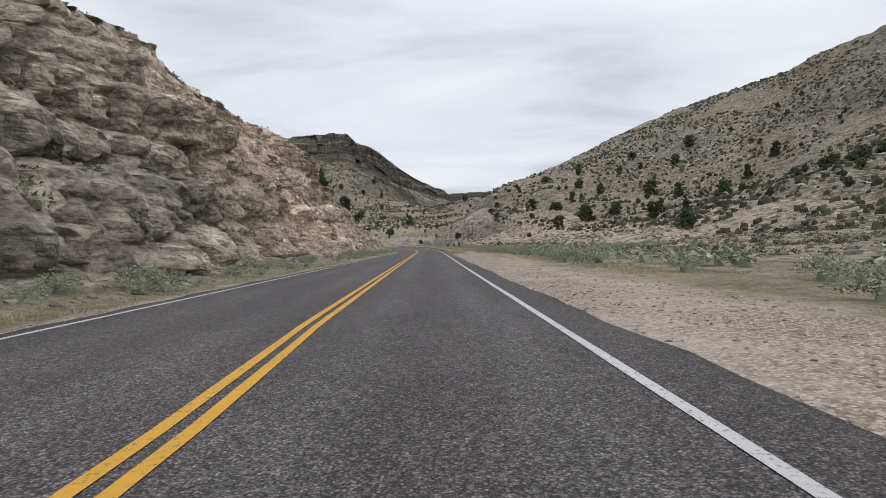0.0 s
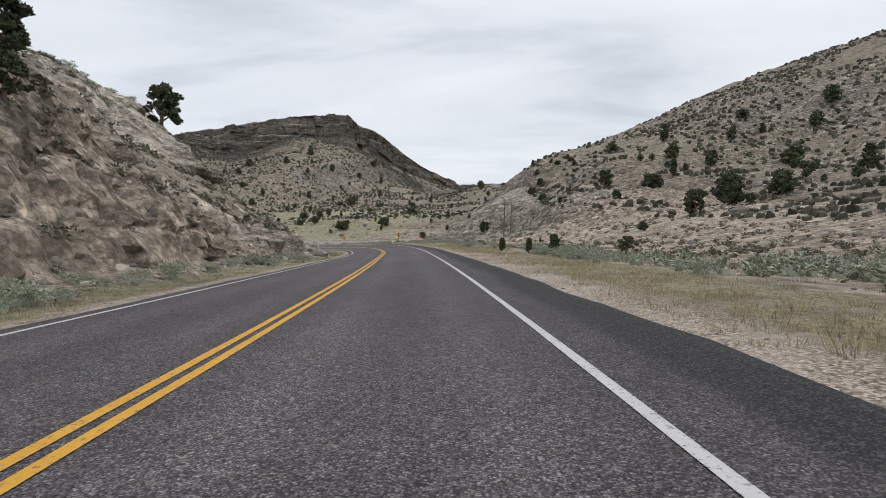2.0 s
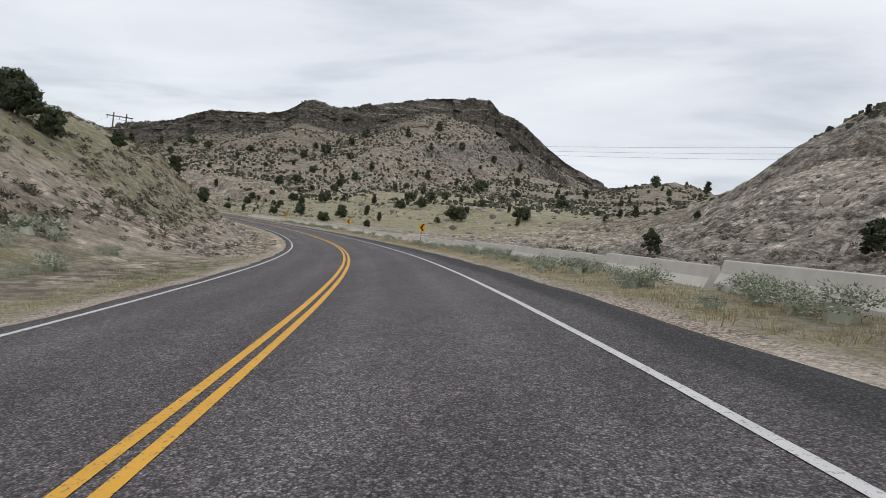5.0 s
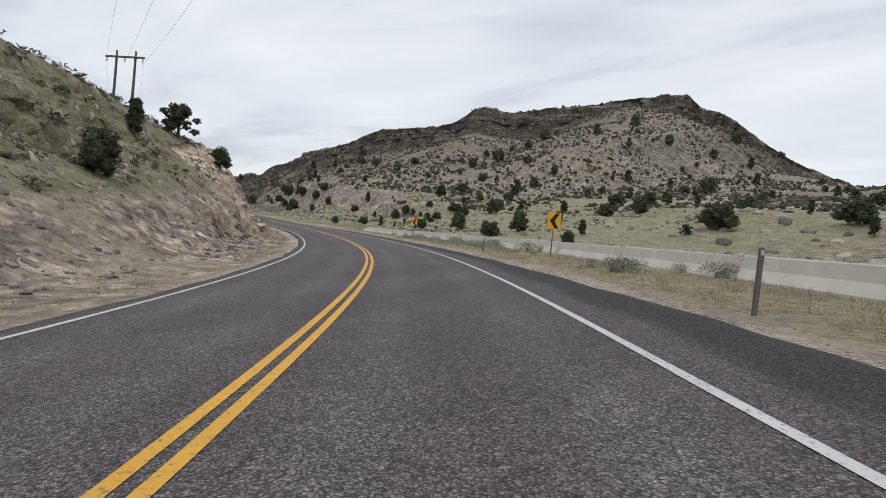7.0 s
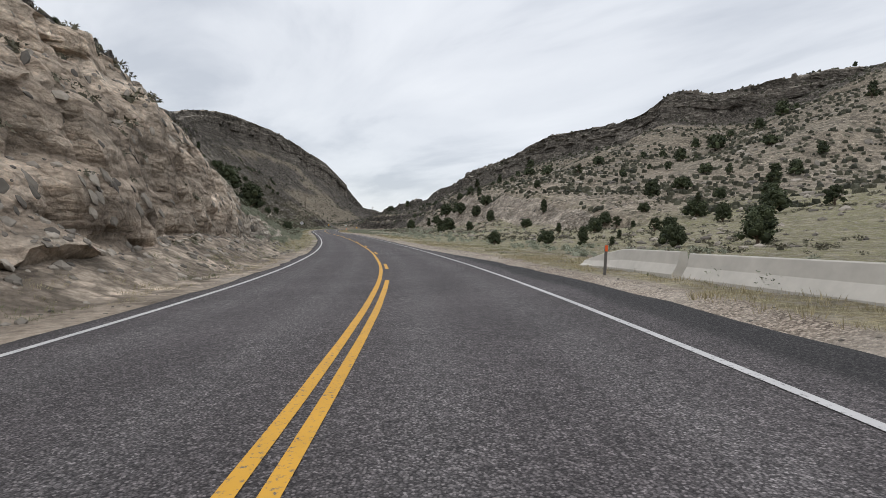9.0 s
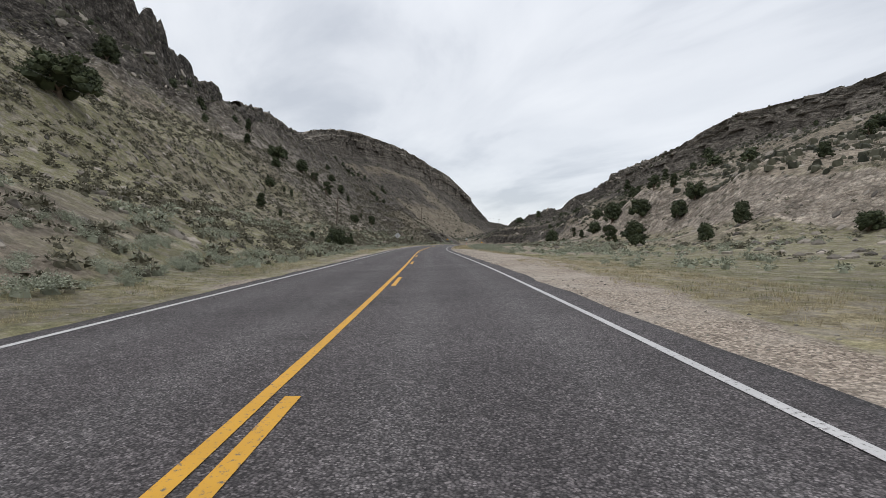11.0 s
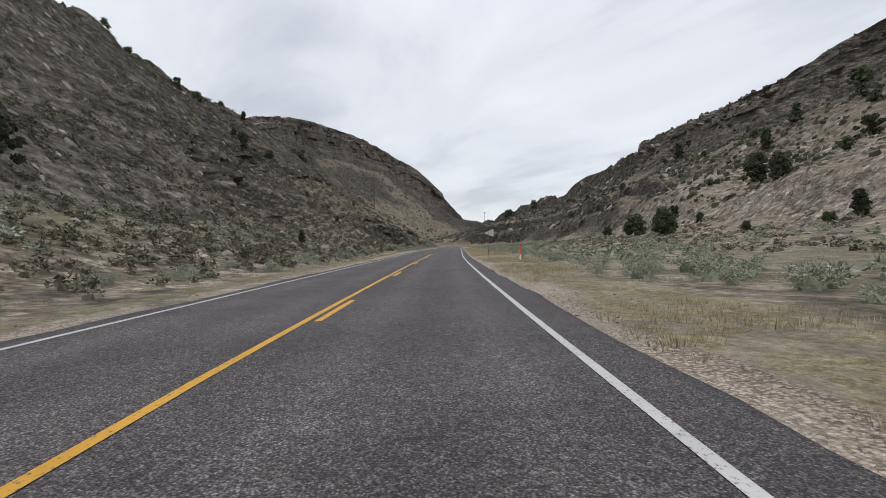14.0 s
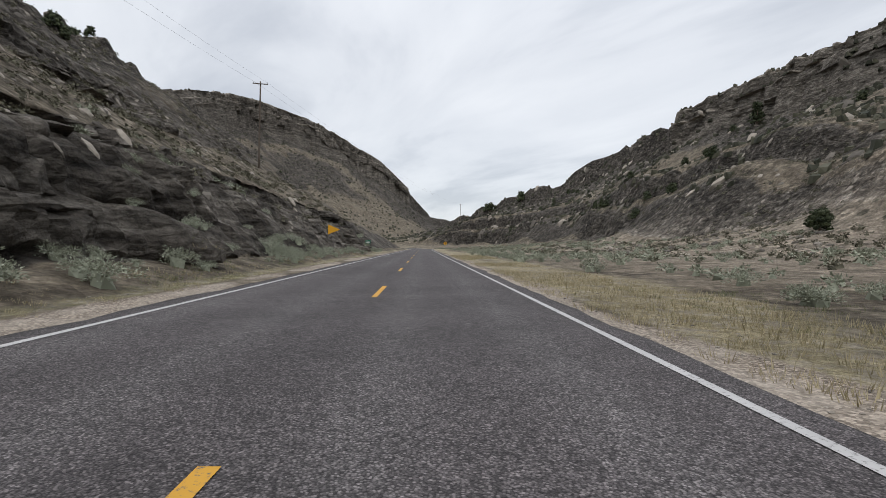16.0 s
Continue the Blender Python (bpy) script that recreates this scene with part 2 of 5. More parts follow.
    h = m.math("ADD", h, m.math("MULTIPLY", m.math("MULTIPLY", strata, rock), 1.0))
    h = m.math("ADD", h, m.math("MULTIPLY", m.math("MULTIPLY", blocks, rock), 1.5))
    h = m.math("MULTIPLY", h, m.math("SUBTRACT", 1.0, m.math("MULTIPLY", gravel, 0.88)))
    h = m.math("SUBTRACT", h, m.math("MULTIPLY", m.math("MULTIPLY", pebble.outputs["Distance"], gravel), 0.045))
    return m.bump(h, 1.0, 0.32).mat


def mat_asphalt():
    m = Shade("worn_chip_seal", rough=0.86, spec=0.28)
    chip = m.node("ShaderNodeTexVoronoi", Vector=m.coord, Scale=78.0)
    tone = m.node("ShaderNodeSeparateColor", Color=chip.outputs["Color"]).outputs[0]
    big = m.node("ShaderNodeTexVoronoi", Vector=m.coord, Scale=27.0)
    tone_big = m.node("ShaderNodeSeparateColor", Color=big.outputs["Color"]).outputs[1]
    c = m.ramp(tone, (0.0, (0.036, 0.0332, 0.0332)), (0.5, (0.078, 0.0726, 0.0717)), (0.85, (0.135, 0.126, 0.1235)), (1.0, (0.20, 0.187, 0.182)))
    c = m.mix(0.6, c, m.ramp(tone_big, (0.0, 0.65), (0.6, 1.0), (1.0, 1.45)), "MULTIPLY")
    c = m.mix(0.8, c, m.ramp(chip.outputs["Distance"], (0.35, 1.15), (0.75, 0.25)), "MULTIPLY")
    patch = m.noise(0.5, 5, 0.6, stretch=(1, 0.35, 1))
    c = m.mix(0.55, c, m.ramp(patch, (0.38, 0.72), (0.62, 1.2)), "MULTIPLY")
    c = m.mix(0.5, c, m.ramp(m.noise(2.6, 5, 0.7), (0.36, 0.82), (0.64, 1.15)), "MULTIPLY")
    track = m.attr("track")
    worn = m.mix(1.0, c, (1.15, 1.145, 1.14), "MULTIPLY")
    c = m.mix(track, m.mix(1.0, c, (0.92, 0.895, 0.9), "MULTIPLY"), worn)
    c = m.mix(m.attr("fresh"), c, m.ramp(tone, (0.0, (0.007, 0.0066, 0.0067)), (0.6, (0.019, 0.0178, 0.0178)), (1.0, (0.07, 0.066, 0.064))))
    m.color(m.mix(1.0, c, (1.01, 0.985, 0.995), "MULTIPLY"))
    return m.bump(m.math("SUBTRACT", m.math("MULTIPLY", tone, 0.5), chip.outputs["Distance"]), 0.5, 0.012).mat


def mat_paint(name, color):
    m = Shade(name, rough=0.7)
    n = m.noise(30.0, 5, 0.7)
    worn = m.ramp(n, (0.33, (0.10, 0.095, 0.09)), (0.45, color))
    dirt = m.ramp(m.noise(2.0, 4), (0.3, 0.8), (0.7, 1.05))
    m.color(m.mix(0.6, worn, dirt, "MULTIPLY"))
    return m.bump(n, 0.3, 0.006).mat


def mat_plain(name, color, rough=0.7, metal=0.0, scale=6.0, low=0.75, high=1.15, bump=0.2):
    m = Shade(name, rough=rough, metal=metal)
    n = m.noise(scale, 5, 0.6)
    m.color(m.mix(0.7, (*color, 1), m.ramp(n, (0.3, low), (0.7, high)), "MULTIPLY"))
    return m.bump(n, bump, 0.01).mat


def mat_leaf(name, dark, light, trans=0.0):
    m = Shade(name, rough=0.8, spec=0.2)
    r = m.island()
    c = m.ramp(r, (0.0, dark), (1.0, light))
    c = m.mix(0.5, c, m.ramp(m.random(), (0.0, 0.75), (1.0, 1.2)), "MULTIPLY")
    return m.color(c).mat


def mat_stone():
    m = Shade("loose_stone", rough=0.92, spec=0.2)
    n = m.noise(5.0, 5, 0.6)
    c = m.ramp(m.island(), (0.0, (0.085, 0.076, 0.066)), (0.5, (0.20, 0.178, 0.15)), (1.0, (0.36, 0.32, 0.268)))
    m.color(m.mix(0.6, c, m.ramp(n, (0.3, 0.6), (0.7, 1.2)), "MULTIPLY"))
    return m.bump(n, 0.5, 0.04).mat


GROUND, ASPHALT = mat_ground(), mat_asphalt()
YELLOW, WHITE = mat_paint("yellow_road_paint", (0.52, 0.275, 0.03)), mat_paint("white_road_paint", (0.44, 0.43, 0.42))
JUNIPER = mat_leaf("juniper_foliage", (0.020, 0.027, 0.015), (0.085, 0.10, 0.052))
SAGE = mat_leaf("sage_foliage", (0.165, 0.178, 0.13), (0.36, 0.378, 0.288))
HILL_SCRUB = mat_leaf("dark_hill_scrub", (0.024, 0.026, 0.017), (0.085, 0.082, 0.056))
SCRUB = mat_leaf("dry_scrub", (0.055, 0.053, 0.035), (0.185, 0.172, 0.122))
STRAW = mat_leaf("dry_grass", (0.20, 0.17, 0.095), (0.44, 0.375, 0.235))
GREEN = mat_leaf("green_grass", (0.085, 0.10, 0.045), (0.22, 0.23, 0.11))
BARK = mat_plain("juniper_bark", (0.16, 0.12, 0.09), 0.95, scale=14)
STONE = mat_stone()
POLE = mat_plain("weathered_pole_wood", (0.12, 0.095, 0.075), 0.9, scale=9)
STEEL = mat_plain("dull_post_steel", (0.16, 0.15, 0.14), 0.6, 0.5, scale=20)
SILVER = mat_plain("aluminium_sign_back", (0.50, 0.51, 0.52), 0.45, 0.6, scale=5)
SIGN_YELLOW = mat_plain("yellow_sign_sheeting", (0.72, 0.36, 0.02), 0.45, scale=3, low=0.9, high=1.05, bump=0.02)
SIGN_BLACK = mat_plain("black_sign_ink", (0.012, 0.012, 0.012), 0.5, scale=8, bump=0.02)
CONCRETE = mat_plain("pale_concrete", (0.50, 0.47, 0.42), 0.9, scale=2.5, low=0.8, high=1.1)
ORANGE = mat_plain("orange_marker", (0.75, 0.12, 0.03), 0.5, scale=8)
MARKER_WHITE = mat_plain("white_marker", (0.72, 0.71, 0.68), 0.6, scale=8)
CERAMIC = mat_plain("grey_insulator", (0.30, 0.30, 0.31), 0.3, scale=8)
WIRE = mat_plain("dark_cable", (0.10, 0.10, 0.105), 0.5, 0.5, scale=8)
SIGN_GREEN = mat_plain("green_sign_sheeting", (0.02, 0.16, 0.09), 0.45, scale=4, bump=0.02)


# ---- the plan of the road ----
CENTRE = [
    (-0.49, -60.00), (-1.39, -0.04), (-1.94, 19.47), (-2.45, 38.97), (-2.98, 57.32), (-3.64, 73.93), (-4.63, 88.87),
    (-5.87, 102.69), (-7.26, 115.79), (-9.07, 127.60), (-11.24, 138.16), (-14.29, 148.79), (-18.31, 159.63), (-23.20, 170.46),
    (-28.88, 181.01), (-35.28, 191.04), (-42.22, 200.23), (-49.42, 208.22), (-57.11, 215.31), (-65.15, 221.68), (-74.60, 228.04),
    (-85.86, 234.36), (-98.67, 240.65), (-112.72, 246.95), (-127.72, 253.25), (-143.38, 259.58), (-159.21, 265.99), (-174.56, 272.60),
    (-190.23, 279.72), (-205.52, 287.05), (-221.18, 294.95), (-237.12, 303.26), (-253.55, 312.16), (-270.12, 321.26), (-314.01, 345.21),
    (-366.68, 373.95), (-410.58, 397.89), (-457.81, 412.83), (-506.53, 404.04), (-545.45, 373.45), (-568.49, 329.24), (-605.34, 247.14),
    (-650.39, 146.78), (-720.01, -8.31)]
GRADE = [
    (-60, 0.01), (0, 0.01), (20, 0.11), (39, 0.22), (57, 0.31), (74, 0.41), (89, 0.48), (103, 0.53), (116, 0.55),
    (128, 0.57), (139, 0.59), (150, 0.54), (161, 0.39), (173, 0.19), (185, -0.01), (197, -0.14), (209, -0.19), (219, -0.21),
    (230, -0.22), (240, -0.18), (252, -0.10), (264, 0.03), (279, 0.25), (294, 0.53), (310, 0.83), (327, 1.10), (344, 1.35),
    (361, 1.60), (378, 1.90), (395, 2.23), (413, 2.52), (431, 2.83), (449, 3.23), (468, 3.57), (608, 5.47), (1208, 13.57)]
BANK = [
    (-60, 0.019), (0, 0.019), (20, 0.030), (39, 0.037), (57, 0.037), (74, 0.042), (89, 0.058), (103, 0.082), (116, 0.107),
    (128, 0.129), (139, 0.142), (150, 0.145), (161, 0.141), (173, 0.137), (185, 0.133), (197, 0.125), (209, 0.112), (219, 0.098),
    (230, 0.086), (240, 0.075), (252, 0.065), (264, 0.058), (279, 0.053), (294, 0.049), (310, 0.045), (327, 0.037), (344, 0.026),
    (361, 0.017), (378, 0.015), (395, 0.017), (413, 0.022), (431, 0.025), (449, 0.018), (468, 0.001), (528, 0.010), (1208, 0.000)]


def hermite(points, step=1.0):
    """Points about a step apart along a smooth curve through the given ones."""
    p = np.array(points, float)
    seg = np.linalg.norm(np.diff(p, axis=0), axis=1)
    k = np.concatenate([[0], np.cumsum(seg)])
    m = np.zeros_like(p)
    m[1:-1] = ((p[1:-1] - p[:-2]) / seg[:-1, None] * seg[1:, None] + (p[2:] - p[1:-1]) / seg[1:, None] * seg[:-1, None]) / (seg[:-1] + seg[1:])[:, None]
    m[0], m[-1] = (p[1] - p[0]) / seg[0], (p[-1] - p[-2]) / seg[-1]
    out = []
    for i in range(len(seg)):
        t = np.arange(0, seg[i], step)[:, None] / seg[i]
        h = seg[i]
        out.append((2 * t**3 - 3 * t**2 + 1) * p[i] + (t**3 - 2 * t**2 + t) * h * m[i] + (-2 * t**3 + 3 * t**2) * p[i + 1] + (t**3 - t**2) * h * m[i + 1])
    return np.vstack(out + [p[-1:]])


ROAD_XY = hermite(CENTRE)
ROAD_S = np.concatenate([[0], np.cumsum(np.linalg.norm(np.diff(ROAD_XY, axis=0), axis=1))]) - 60.0
ROAD_T = np.gradient(ROAD_XY, axis=0)
ROAD_T /= np.linalg.norm(ROAD_T, axis=1)[:, None]


def road_z(s):
    z = np.interp(s, *zip(*GRADE))
    for d in (4,):
        z = (np.interp(s - d, *zip(*GRADE)) + 2 * z + np.interp(s + d, *zip(*GRADE))) / 4
    return z


def road_bank(s):
    return np.interp(s, *zip(*BANK))


def plan(s, u):
    """World x, y of the offset u (right is plus) at the station s."""
    s, u = np.broadcast_arrays(np.asarray(s, float), np.asarray(u, float))
    c = [np.interp(s, ROAD_S, ROAD_XY[:, k]) for k in (0, 1)]
    t = [np.interp(s, ROAD_S, ROAD_T[:, k]) for k in (0, 1)]
    return c[0] + t[1] * u, c[1] - t[0] * u


def station(x, y):
    """Station and offset of world points, by the nearest point of the road."""
    q = np.stack([np.ravel(x), np.ravel(y)], 1).astype(float)
    s, u = np.zeros(len(q)), np.zeros(len(q))
    for a in range(0, len(q), 3000):
        b = q[a:a + 3000]
        k = ((b[:, None, :] - ROAD_XY[None]) ** 2).sum(2).argmin(1)
        d = b - ROAD_XY[k]
        s[a:a + 3000] = ROAD_S[k] + np.clip((d * ROAD_T[k]).sum(1), -1, 1)
        side = np.sign(d[:, 0] * ROAD_T[k, 1] - d[:, 1] * ROAD_T[k, 0])
        u[a:a + 3000] = side * np.hypot(d[:, 0], d[:, 1])
    return s.reshape(np.shape(x)), u.reshape(np.shape(x))


# cross-sections of the canyon: station, heights over the road on the left, then on the right
LEFT_OFFSETS = (4.4, 6, 8, 11, 15, 22, 38, 70, 120)
RIGHT_OFFSETS = (4.4, 9, 18, 30, 48, 75, 115, 160, 230)
STATIONS, LEFT, RIGHT = [], [], []

def section(station, left, right):
    STATIONS.append(station)
    LEFT.append(left)
    RIGHT.append(right)


section(-40, (0.0, 0.3, 1.6, 4.0, 6.8, 10.4, 16.5, 26.3, 40.2), (0.0, 0.0, 0.4, 1.5, 3.8, 8.1, 14.7, 22.0, 32.7))
section(0, (0.0, 0.3, 2.3, 5.7, 8.8, 12.2, 16.9, 24.0, 33.8), (0.0, 0.0, 0.4, 1.3, 3.5, 7.6, 14.4, 22.1, 33.6))
section(15, (0.0, 0.3, 2.7, 6.5, 10.0, 12.9, 17.0, 23.1, 31.5), (0.0, 0.0, 0.3, 1.2, 3.4, 7.5, 14.4, 22.3, 34.3))
section(30, (0.0, 0.3, 3.0, 7.5, 12.2, 13.7, 16.9, 22.3, 29.8), (0.0, 0.0, 0.3, 1.1, 3.2, 7.4, 14.9, 23.4, 36.0))
section(45, (0.0, 0.3, 3.1, 7.7, 11.7, 14.2, 17.1, 21.9, 29.1), (0.0, 0.0, 0.2, 0.8, 2.8, 7.7, 16.4, 25.8, 38.8))
section(60, (0.0, 0.3, 2.9, 7.4, 12.6, 14.2, 16.9, 22.1, 29.9), (0.0, 0.0, 0.1, 0.6, 2.5, 8.8, 19.2, 29.4, 43.1))
section(75, (0.0, 0.3, 2.6, 6.5, 8.9, 12.4, 16.7, 23.3, 32.5), (0.0, 0.0, 0.1, 0.6, 2.7, 11.4, 23.0, 34.0, 49.6))
section(90, (0.0, 0.3, 2.2, 5.7, 9.6, 11.9, 17.0, 25.2, 36.3), (0.0, 0.0, 0.1, 1.0, 4.7, 15.0, 25.8, 38.4, 59.6))
section(105, (0.0, 0.3, 2.7, 4.4, 6.6, 11.9, 18.6, 28.0, 40.7), (0.0, 0.0, 0.2, 1.3, 5.0, 13.3, 25.2, 41.9, 74.1))
section(120, (0.0, 0.3, 2.1, 3.6, 5.8, 12.0, 20.3, 30.8, 44.8), (0.0, 0.0, 0.2, 1.4, 4.8, 10.9, 22.2, 43.8, 91.4))
section(140, (0.0, 0.1, 0.3, 1.0, 2.9, 10.1, 20.5, 33.2, 48.8), (0.0, 0.0, 0.2, 1.5, 6.1, 11.2, 18.4, 45.7, 108.3))
section(160, (0.0, 0.1, 0.1, 0.7, 2.4, 7.3, 19.7, 33.6, 50.1), (0.0, 0.0, 0.4, 2.4, 9.7, 17.5, 21.1, 50.6, 99.1))
section(180, (0.0, 0.2, 0.5, 1.3, 3.1, 6.4, 17.7, 31.2, 47.8), (0.0, 0.0, 0.8, 2.9, 10.3, 23.1, 39.7, 60.7, 92.9))
section(200, (0.0, 0.2, 1.0, 2.1, 5.1, 7.3, 14.9, 26.8, 42.8), (0.0, 0.0, 1.5, 2.2, 5.0, 28.0, 42.5, 61.6, 89.2))
section(220, (0.0, 0.2, 1.5, 3.1, 7.4, 8.5, 12.8, 22.6, 37.5), (0.1, 0.2, 1.7, 1.7, 1.3, 10.9, 24.0, 40.7, 56.9))
section(240, (0.0, 0.4, 3.2, 6.2, 7.6, 8.8, 11.8, 20.2, 34.4), (0.1, 0.2, 1.1, 1.6, 2.9, 9.2, 15.3, 25.8, 29.2))
section(260, (0.0, 0.9, 5.0, 7.6, 8.7, 9.3, 11.5, 20.0, 35.0), (0.1, 0.1, 0.7, 1.7, 4.5, 10.9, 16.2, 23.2, 43.5))
section(285, (0.0, 0.3, 2.0, 4.0, 5.6, 7.9, 12.0, 21.5, 37.5), (0.0, 0.0, 0.5, 1.8, 5.0, 10.6, 17.2, 23.5, 36.1))
section(315, (0.0, 0.1, 0.8, 2.2, 2.9, 6.3, 12.9, 24.2, 39.2), (0.0, 0.0, 0.5, 1.9, 5.0, 10.5, 18.9, 28.2, 42.6))
section(350, (0.0, 0.1, 0.3, 1.0, 2.5, 7.0, 16.8, 26.3, 37.5), (0.0, 0.0, 0.5, 1.8, 4.9, 10.8, 29.0, 49.0, 66.0))
section(390, (0.0, 0.1, 0.3, 1.1, 2.5, 8.0, 23.6, 25.9, 33.0), (0.0, 0.0, 0.5, 1.8, 4.9, 11.4, 31.0, 53.0, 77.0))
section(430, (0.0, 0.1, 0.5, 1.3, 2.7, 8.8, 27.0, 25.9, 31.3), (0.0, 0.0, 0.5, 1.8, 5.0, 12.0, 25.6, 45.7, 85.0))
section(480, (0.0, 0.4, 2.2, 4.9, 7.0, 10.5, 24.0, 30.0, 36.0), (0.0, 0.0, 0.4, 1.7, 5.1, 12.6, 27.0, 47.3, 83.3))
section(540, (0.0, 0.4, 2.2, 4.9, 7.0, 10.5, 24.0, 30.0, 36.0), (0.0, 0.0, 0.4, 1.7, 5.0, 12.6, 27.4, 47.6, 81.8))
section(620, (0.0, 0.3, 1.5, 3.3, 5.1, 8.5, 18.3, 32.2, 49.5), (0.0, 0.0, 0.4, 1.5, 4.0, 8.0, 12.0, 15.0, 18.0))
section(720, (0.0, 0.3, 1.5, 3.3, 5.1, 8.1, 16.0, 31.0, 52.4), (0.0, 0.0, 0.3, 1.0, 2.0, 3.0, 5.0, 8.0, 12.0))
section(860, (0.0, 0.3, 1.4, 3.3, 5.1, 8.0, 14.9, 29.4, 51.9), (0.0, 0.0, 0.3, 1.0, 2.0, 3.0, 5.0, 8.0, 12.0))
section(1050, (0.0, 0.3, 1.4, 3.3, 5.1, 7.9, 14.2, 27.7, 49.7), (0.0, 0.0, 0.2, 0.6, 1.4, 2.4, 3.7, 8.0, 12.0))
STATIONS, LEFT, RIGHT = np.array(STATIONS, float), np.array(LEFT, float), np.array(RIGHT, float)
# crest lines of the far hills: x, y, height, distance to the toe
KNOB_HILL = [(-640, 500, 12, 60), (-590, 490, 18, 60), (-540, 490, 26, 65), (-480, 503, 40, 70), (-430, 508, 53, 80), (-383, 493, 57, 90), (-340, 476, 57, 90),
             (-300, 458, 57, 110), (-270, 457, 65, 125), (-250, 459, 67, 150), (-235, 460, 67, 160), (-213, 462, 71, 200), (-202, 465, 79, 220), (-190, 474, 78, 220),
             (-165, 494, 85, 220), (-140, 513, 88, 230), (-115, 533, 78, 240), (-90, 540, 60, 230), (-60, 545, 42, 200), (-20, 550, 30, 180), (30, 560, 25, 150)]
MESA = [(-520, 660, 80, 260), (-412, 693, 98, 260), (-371, 708, 110, 270), (-342, 719, 128, 280), (-300, 735, 140, 290), (-280, 742, 146, 300), (-228, 761, 160, 320),
        (-175, 780, 170, 330), (-148, 788, 171, 330), (-138, 793, 161, 330), (-117, 803, 155, 320), (-90, 816, 138, 310), (-38, 839, 107, 280),
        (5, 857, 90, 250), (64, 881, 96, 250), (120, 900, 100, 250), (260, 960, 100, 250)]
WEST_RIDGE = [(-620, 150, 150, 250), (-706, 256, 150, 250), (-741, 288, 150, 250), (-790, 333, 142, 250), (-815, 357, 153, 250),
              (-862, 410, 168, 250), (-878, 470, 164, 250), (-890, 520, 152, 250), (-899, 556, 140, 230), (-893, 595, 120, 200),
              (-886, 632, 88, 170), (-879, 665, 55, 150), (-875, 800, 40, 150)]
LEFT_HILL = [(*(float(v) for v in plan(s, u)), z, toe) for s, u, z, toe in (
    (300, -75, 32, 70), (335, -64, 43, 62), (365, -60, 46, 58), (390, -58, 46, 56), (410, -60, 42, 58), (430, -62, 41, 60), (447, -62, 43, 60), (480, -62, 43, 60), (520, -62, 42, 60),
    (560, -62, 43, 60), (595, -62, 42, 60), (615, -60, 35, 58), (632, -57, 25, 54), (650, -50, 12, 45))]
FACE = ((0, 0.015, 0.03, 0.045, 0.09, 0.19, 0.45, 0.73, 0.9, 1, 1.3, 3), (1, 0.985, 0.89, 0.80, 0.75, 0.66, 0.37, 0.17, 0.06, 0, -0.1, -0.2))


def ridge(x, y, crest):
    best, near = np.full(np.shape(x), -50.0), np.full(np.shape(x), 1e9)
    for a, b in zip(crest[:-1], crest[1:]):
        ex, ey = b[0] - a[0], b[1] - a[1]
        p = np.clip(((x - a[0]) * ex + (y - a[1]) * ey) / (ex * ex + ey * ey), 0, 1)
        d = np.hypot(x - a[0] - p * ex, y - a[1] - p * ey)
        h = (a[2] + p * (b[2] - a[2])) * np.interp(d / (a[3] + p * (b[3] - a[3])), *FACE)
        best = np.where(d < near, h, best)
        near = np.minimum(near, d)
    return best, near


def table(s, u):
    """Height over the road from the cross-sections."""
    s, u = np.broadcast_arrays(np.clip(s, STATIONS[0], STATIONS[-1]), u)
    i = np.clip(np.searchsorted(STATIONS, s) - 1, 0, len(STATIONS) - 2)
    a = (s - STATIONS[i]) / (STATIONS[i + 1] - STATIONS[i])
    a = a * a * (3 - 2 * a) * 0.6 + a * 0.4
    au, out = np.abs(u), 0.0
    for sign, offsets, rows in ((-1, LEFT_OFFSETS, LEFT), (1, RIGHT_OFFSETS, RIGHT)):
        o = np.array(offsets)
        j = np.clip(np.searchsorted(o, au) - 1, 0, len(o) - 2)
        b = np.clip((au - o[j]) / (o[j + 1] - o[j]), 0, 1)
        h = (1 - a) * ((1 - b) * rows[i, j] + b * rows[i, j + 1]) + a * ((1 - b) * rows[i + 1, j] + b * rows[i + 1, j + 1])
        h = h - np.maximum(au - o[-1], 0) * 0.06
        out = out + np.where((u > 0) == (sign > 0), h, 0.0)
    return out


def height(x, y, s=None, u=None):
    """Ground height of world points, without the small relief."""
    if s is None:
        s, u = station(x, y)
    au = np.abs(u)
    base = road_z(s) + road_bank(s) * np.clip(u, -7, 7) * (1 - smooth(6, 22, au)) + np.where(au < 4.4, 0, table(s, u))
    far = np.maximum(np.maximum(ridge(x, y, MESA)[0], ridge(x, y, KNOB_HILL)[0]), ridge(x, y, WEST_RIDGE)[0]) - np.maximum(45 - au, 0) * 0.9
    far = np.maximum(far, ridge(x, y, LEFT_HILL)[0] - np.maximum(24 - au, 0) * 0.9)
    # a low cliff along the flats
    step = u + 7 * fbm(x / 30, y / 30, 0, 3, 35)
    base = base + 13 * (0.55 * smooth(43, 45.5, step) + 0.45 * smooth(50, 52.5, step)) * (1 - smooth(60, 125, u)) * smooth(505, 545, s) * (1 - smooth(690, 730, s))
    d = np.maximum(6 - np.abs(base - far), 0) / 6
    return np.maximum(base, far) + np.where(au > 20, d * d * 1.0, 0)


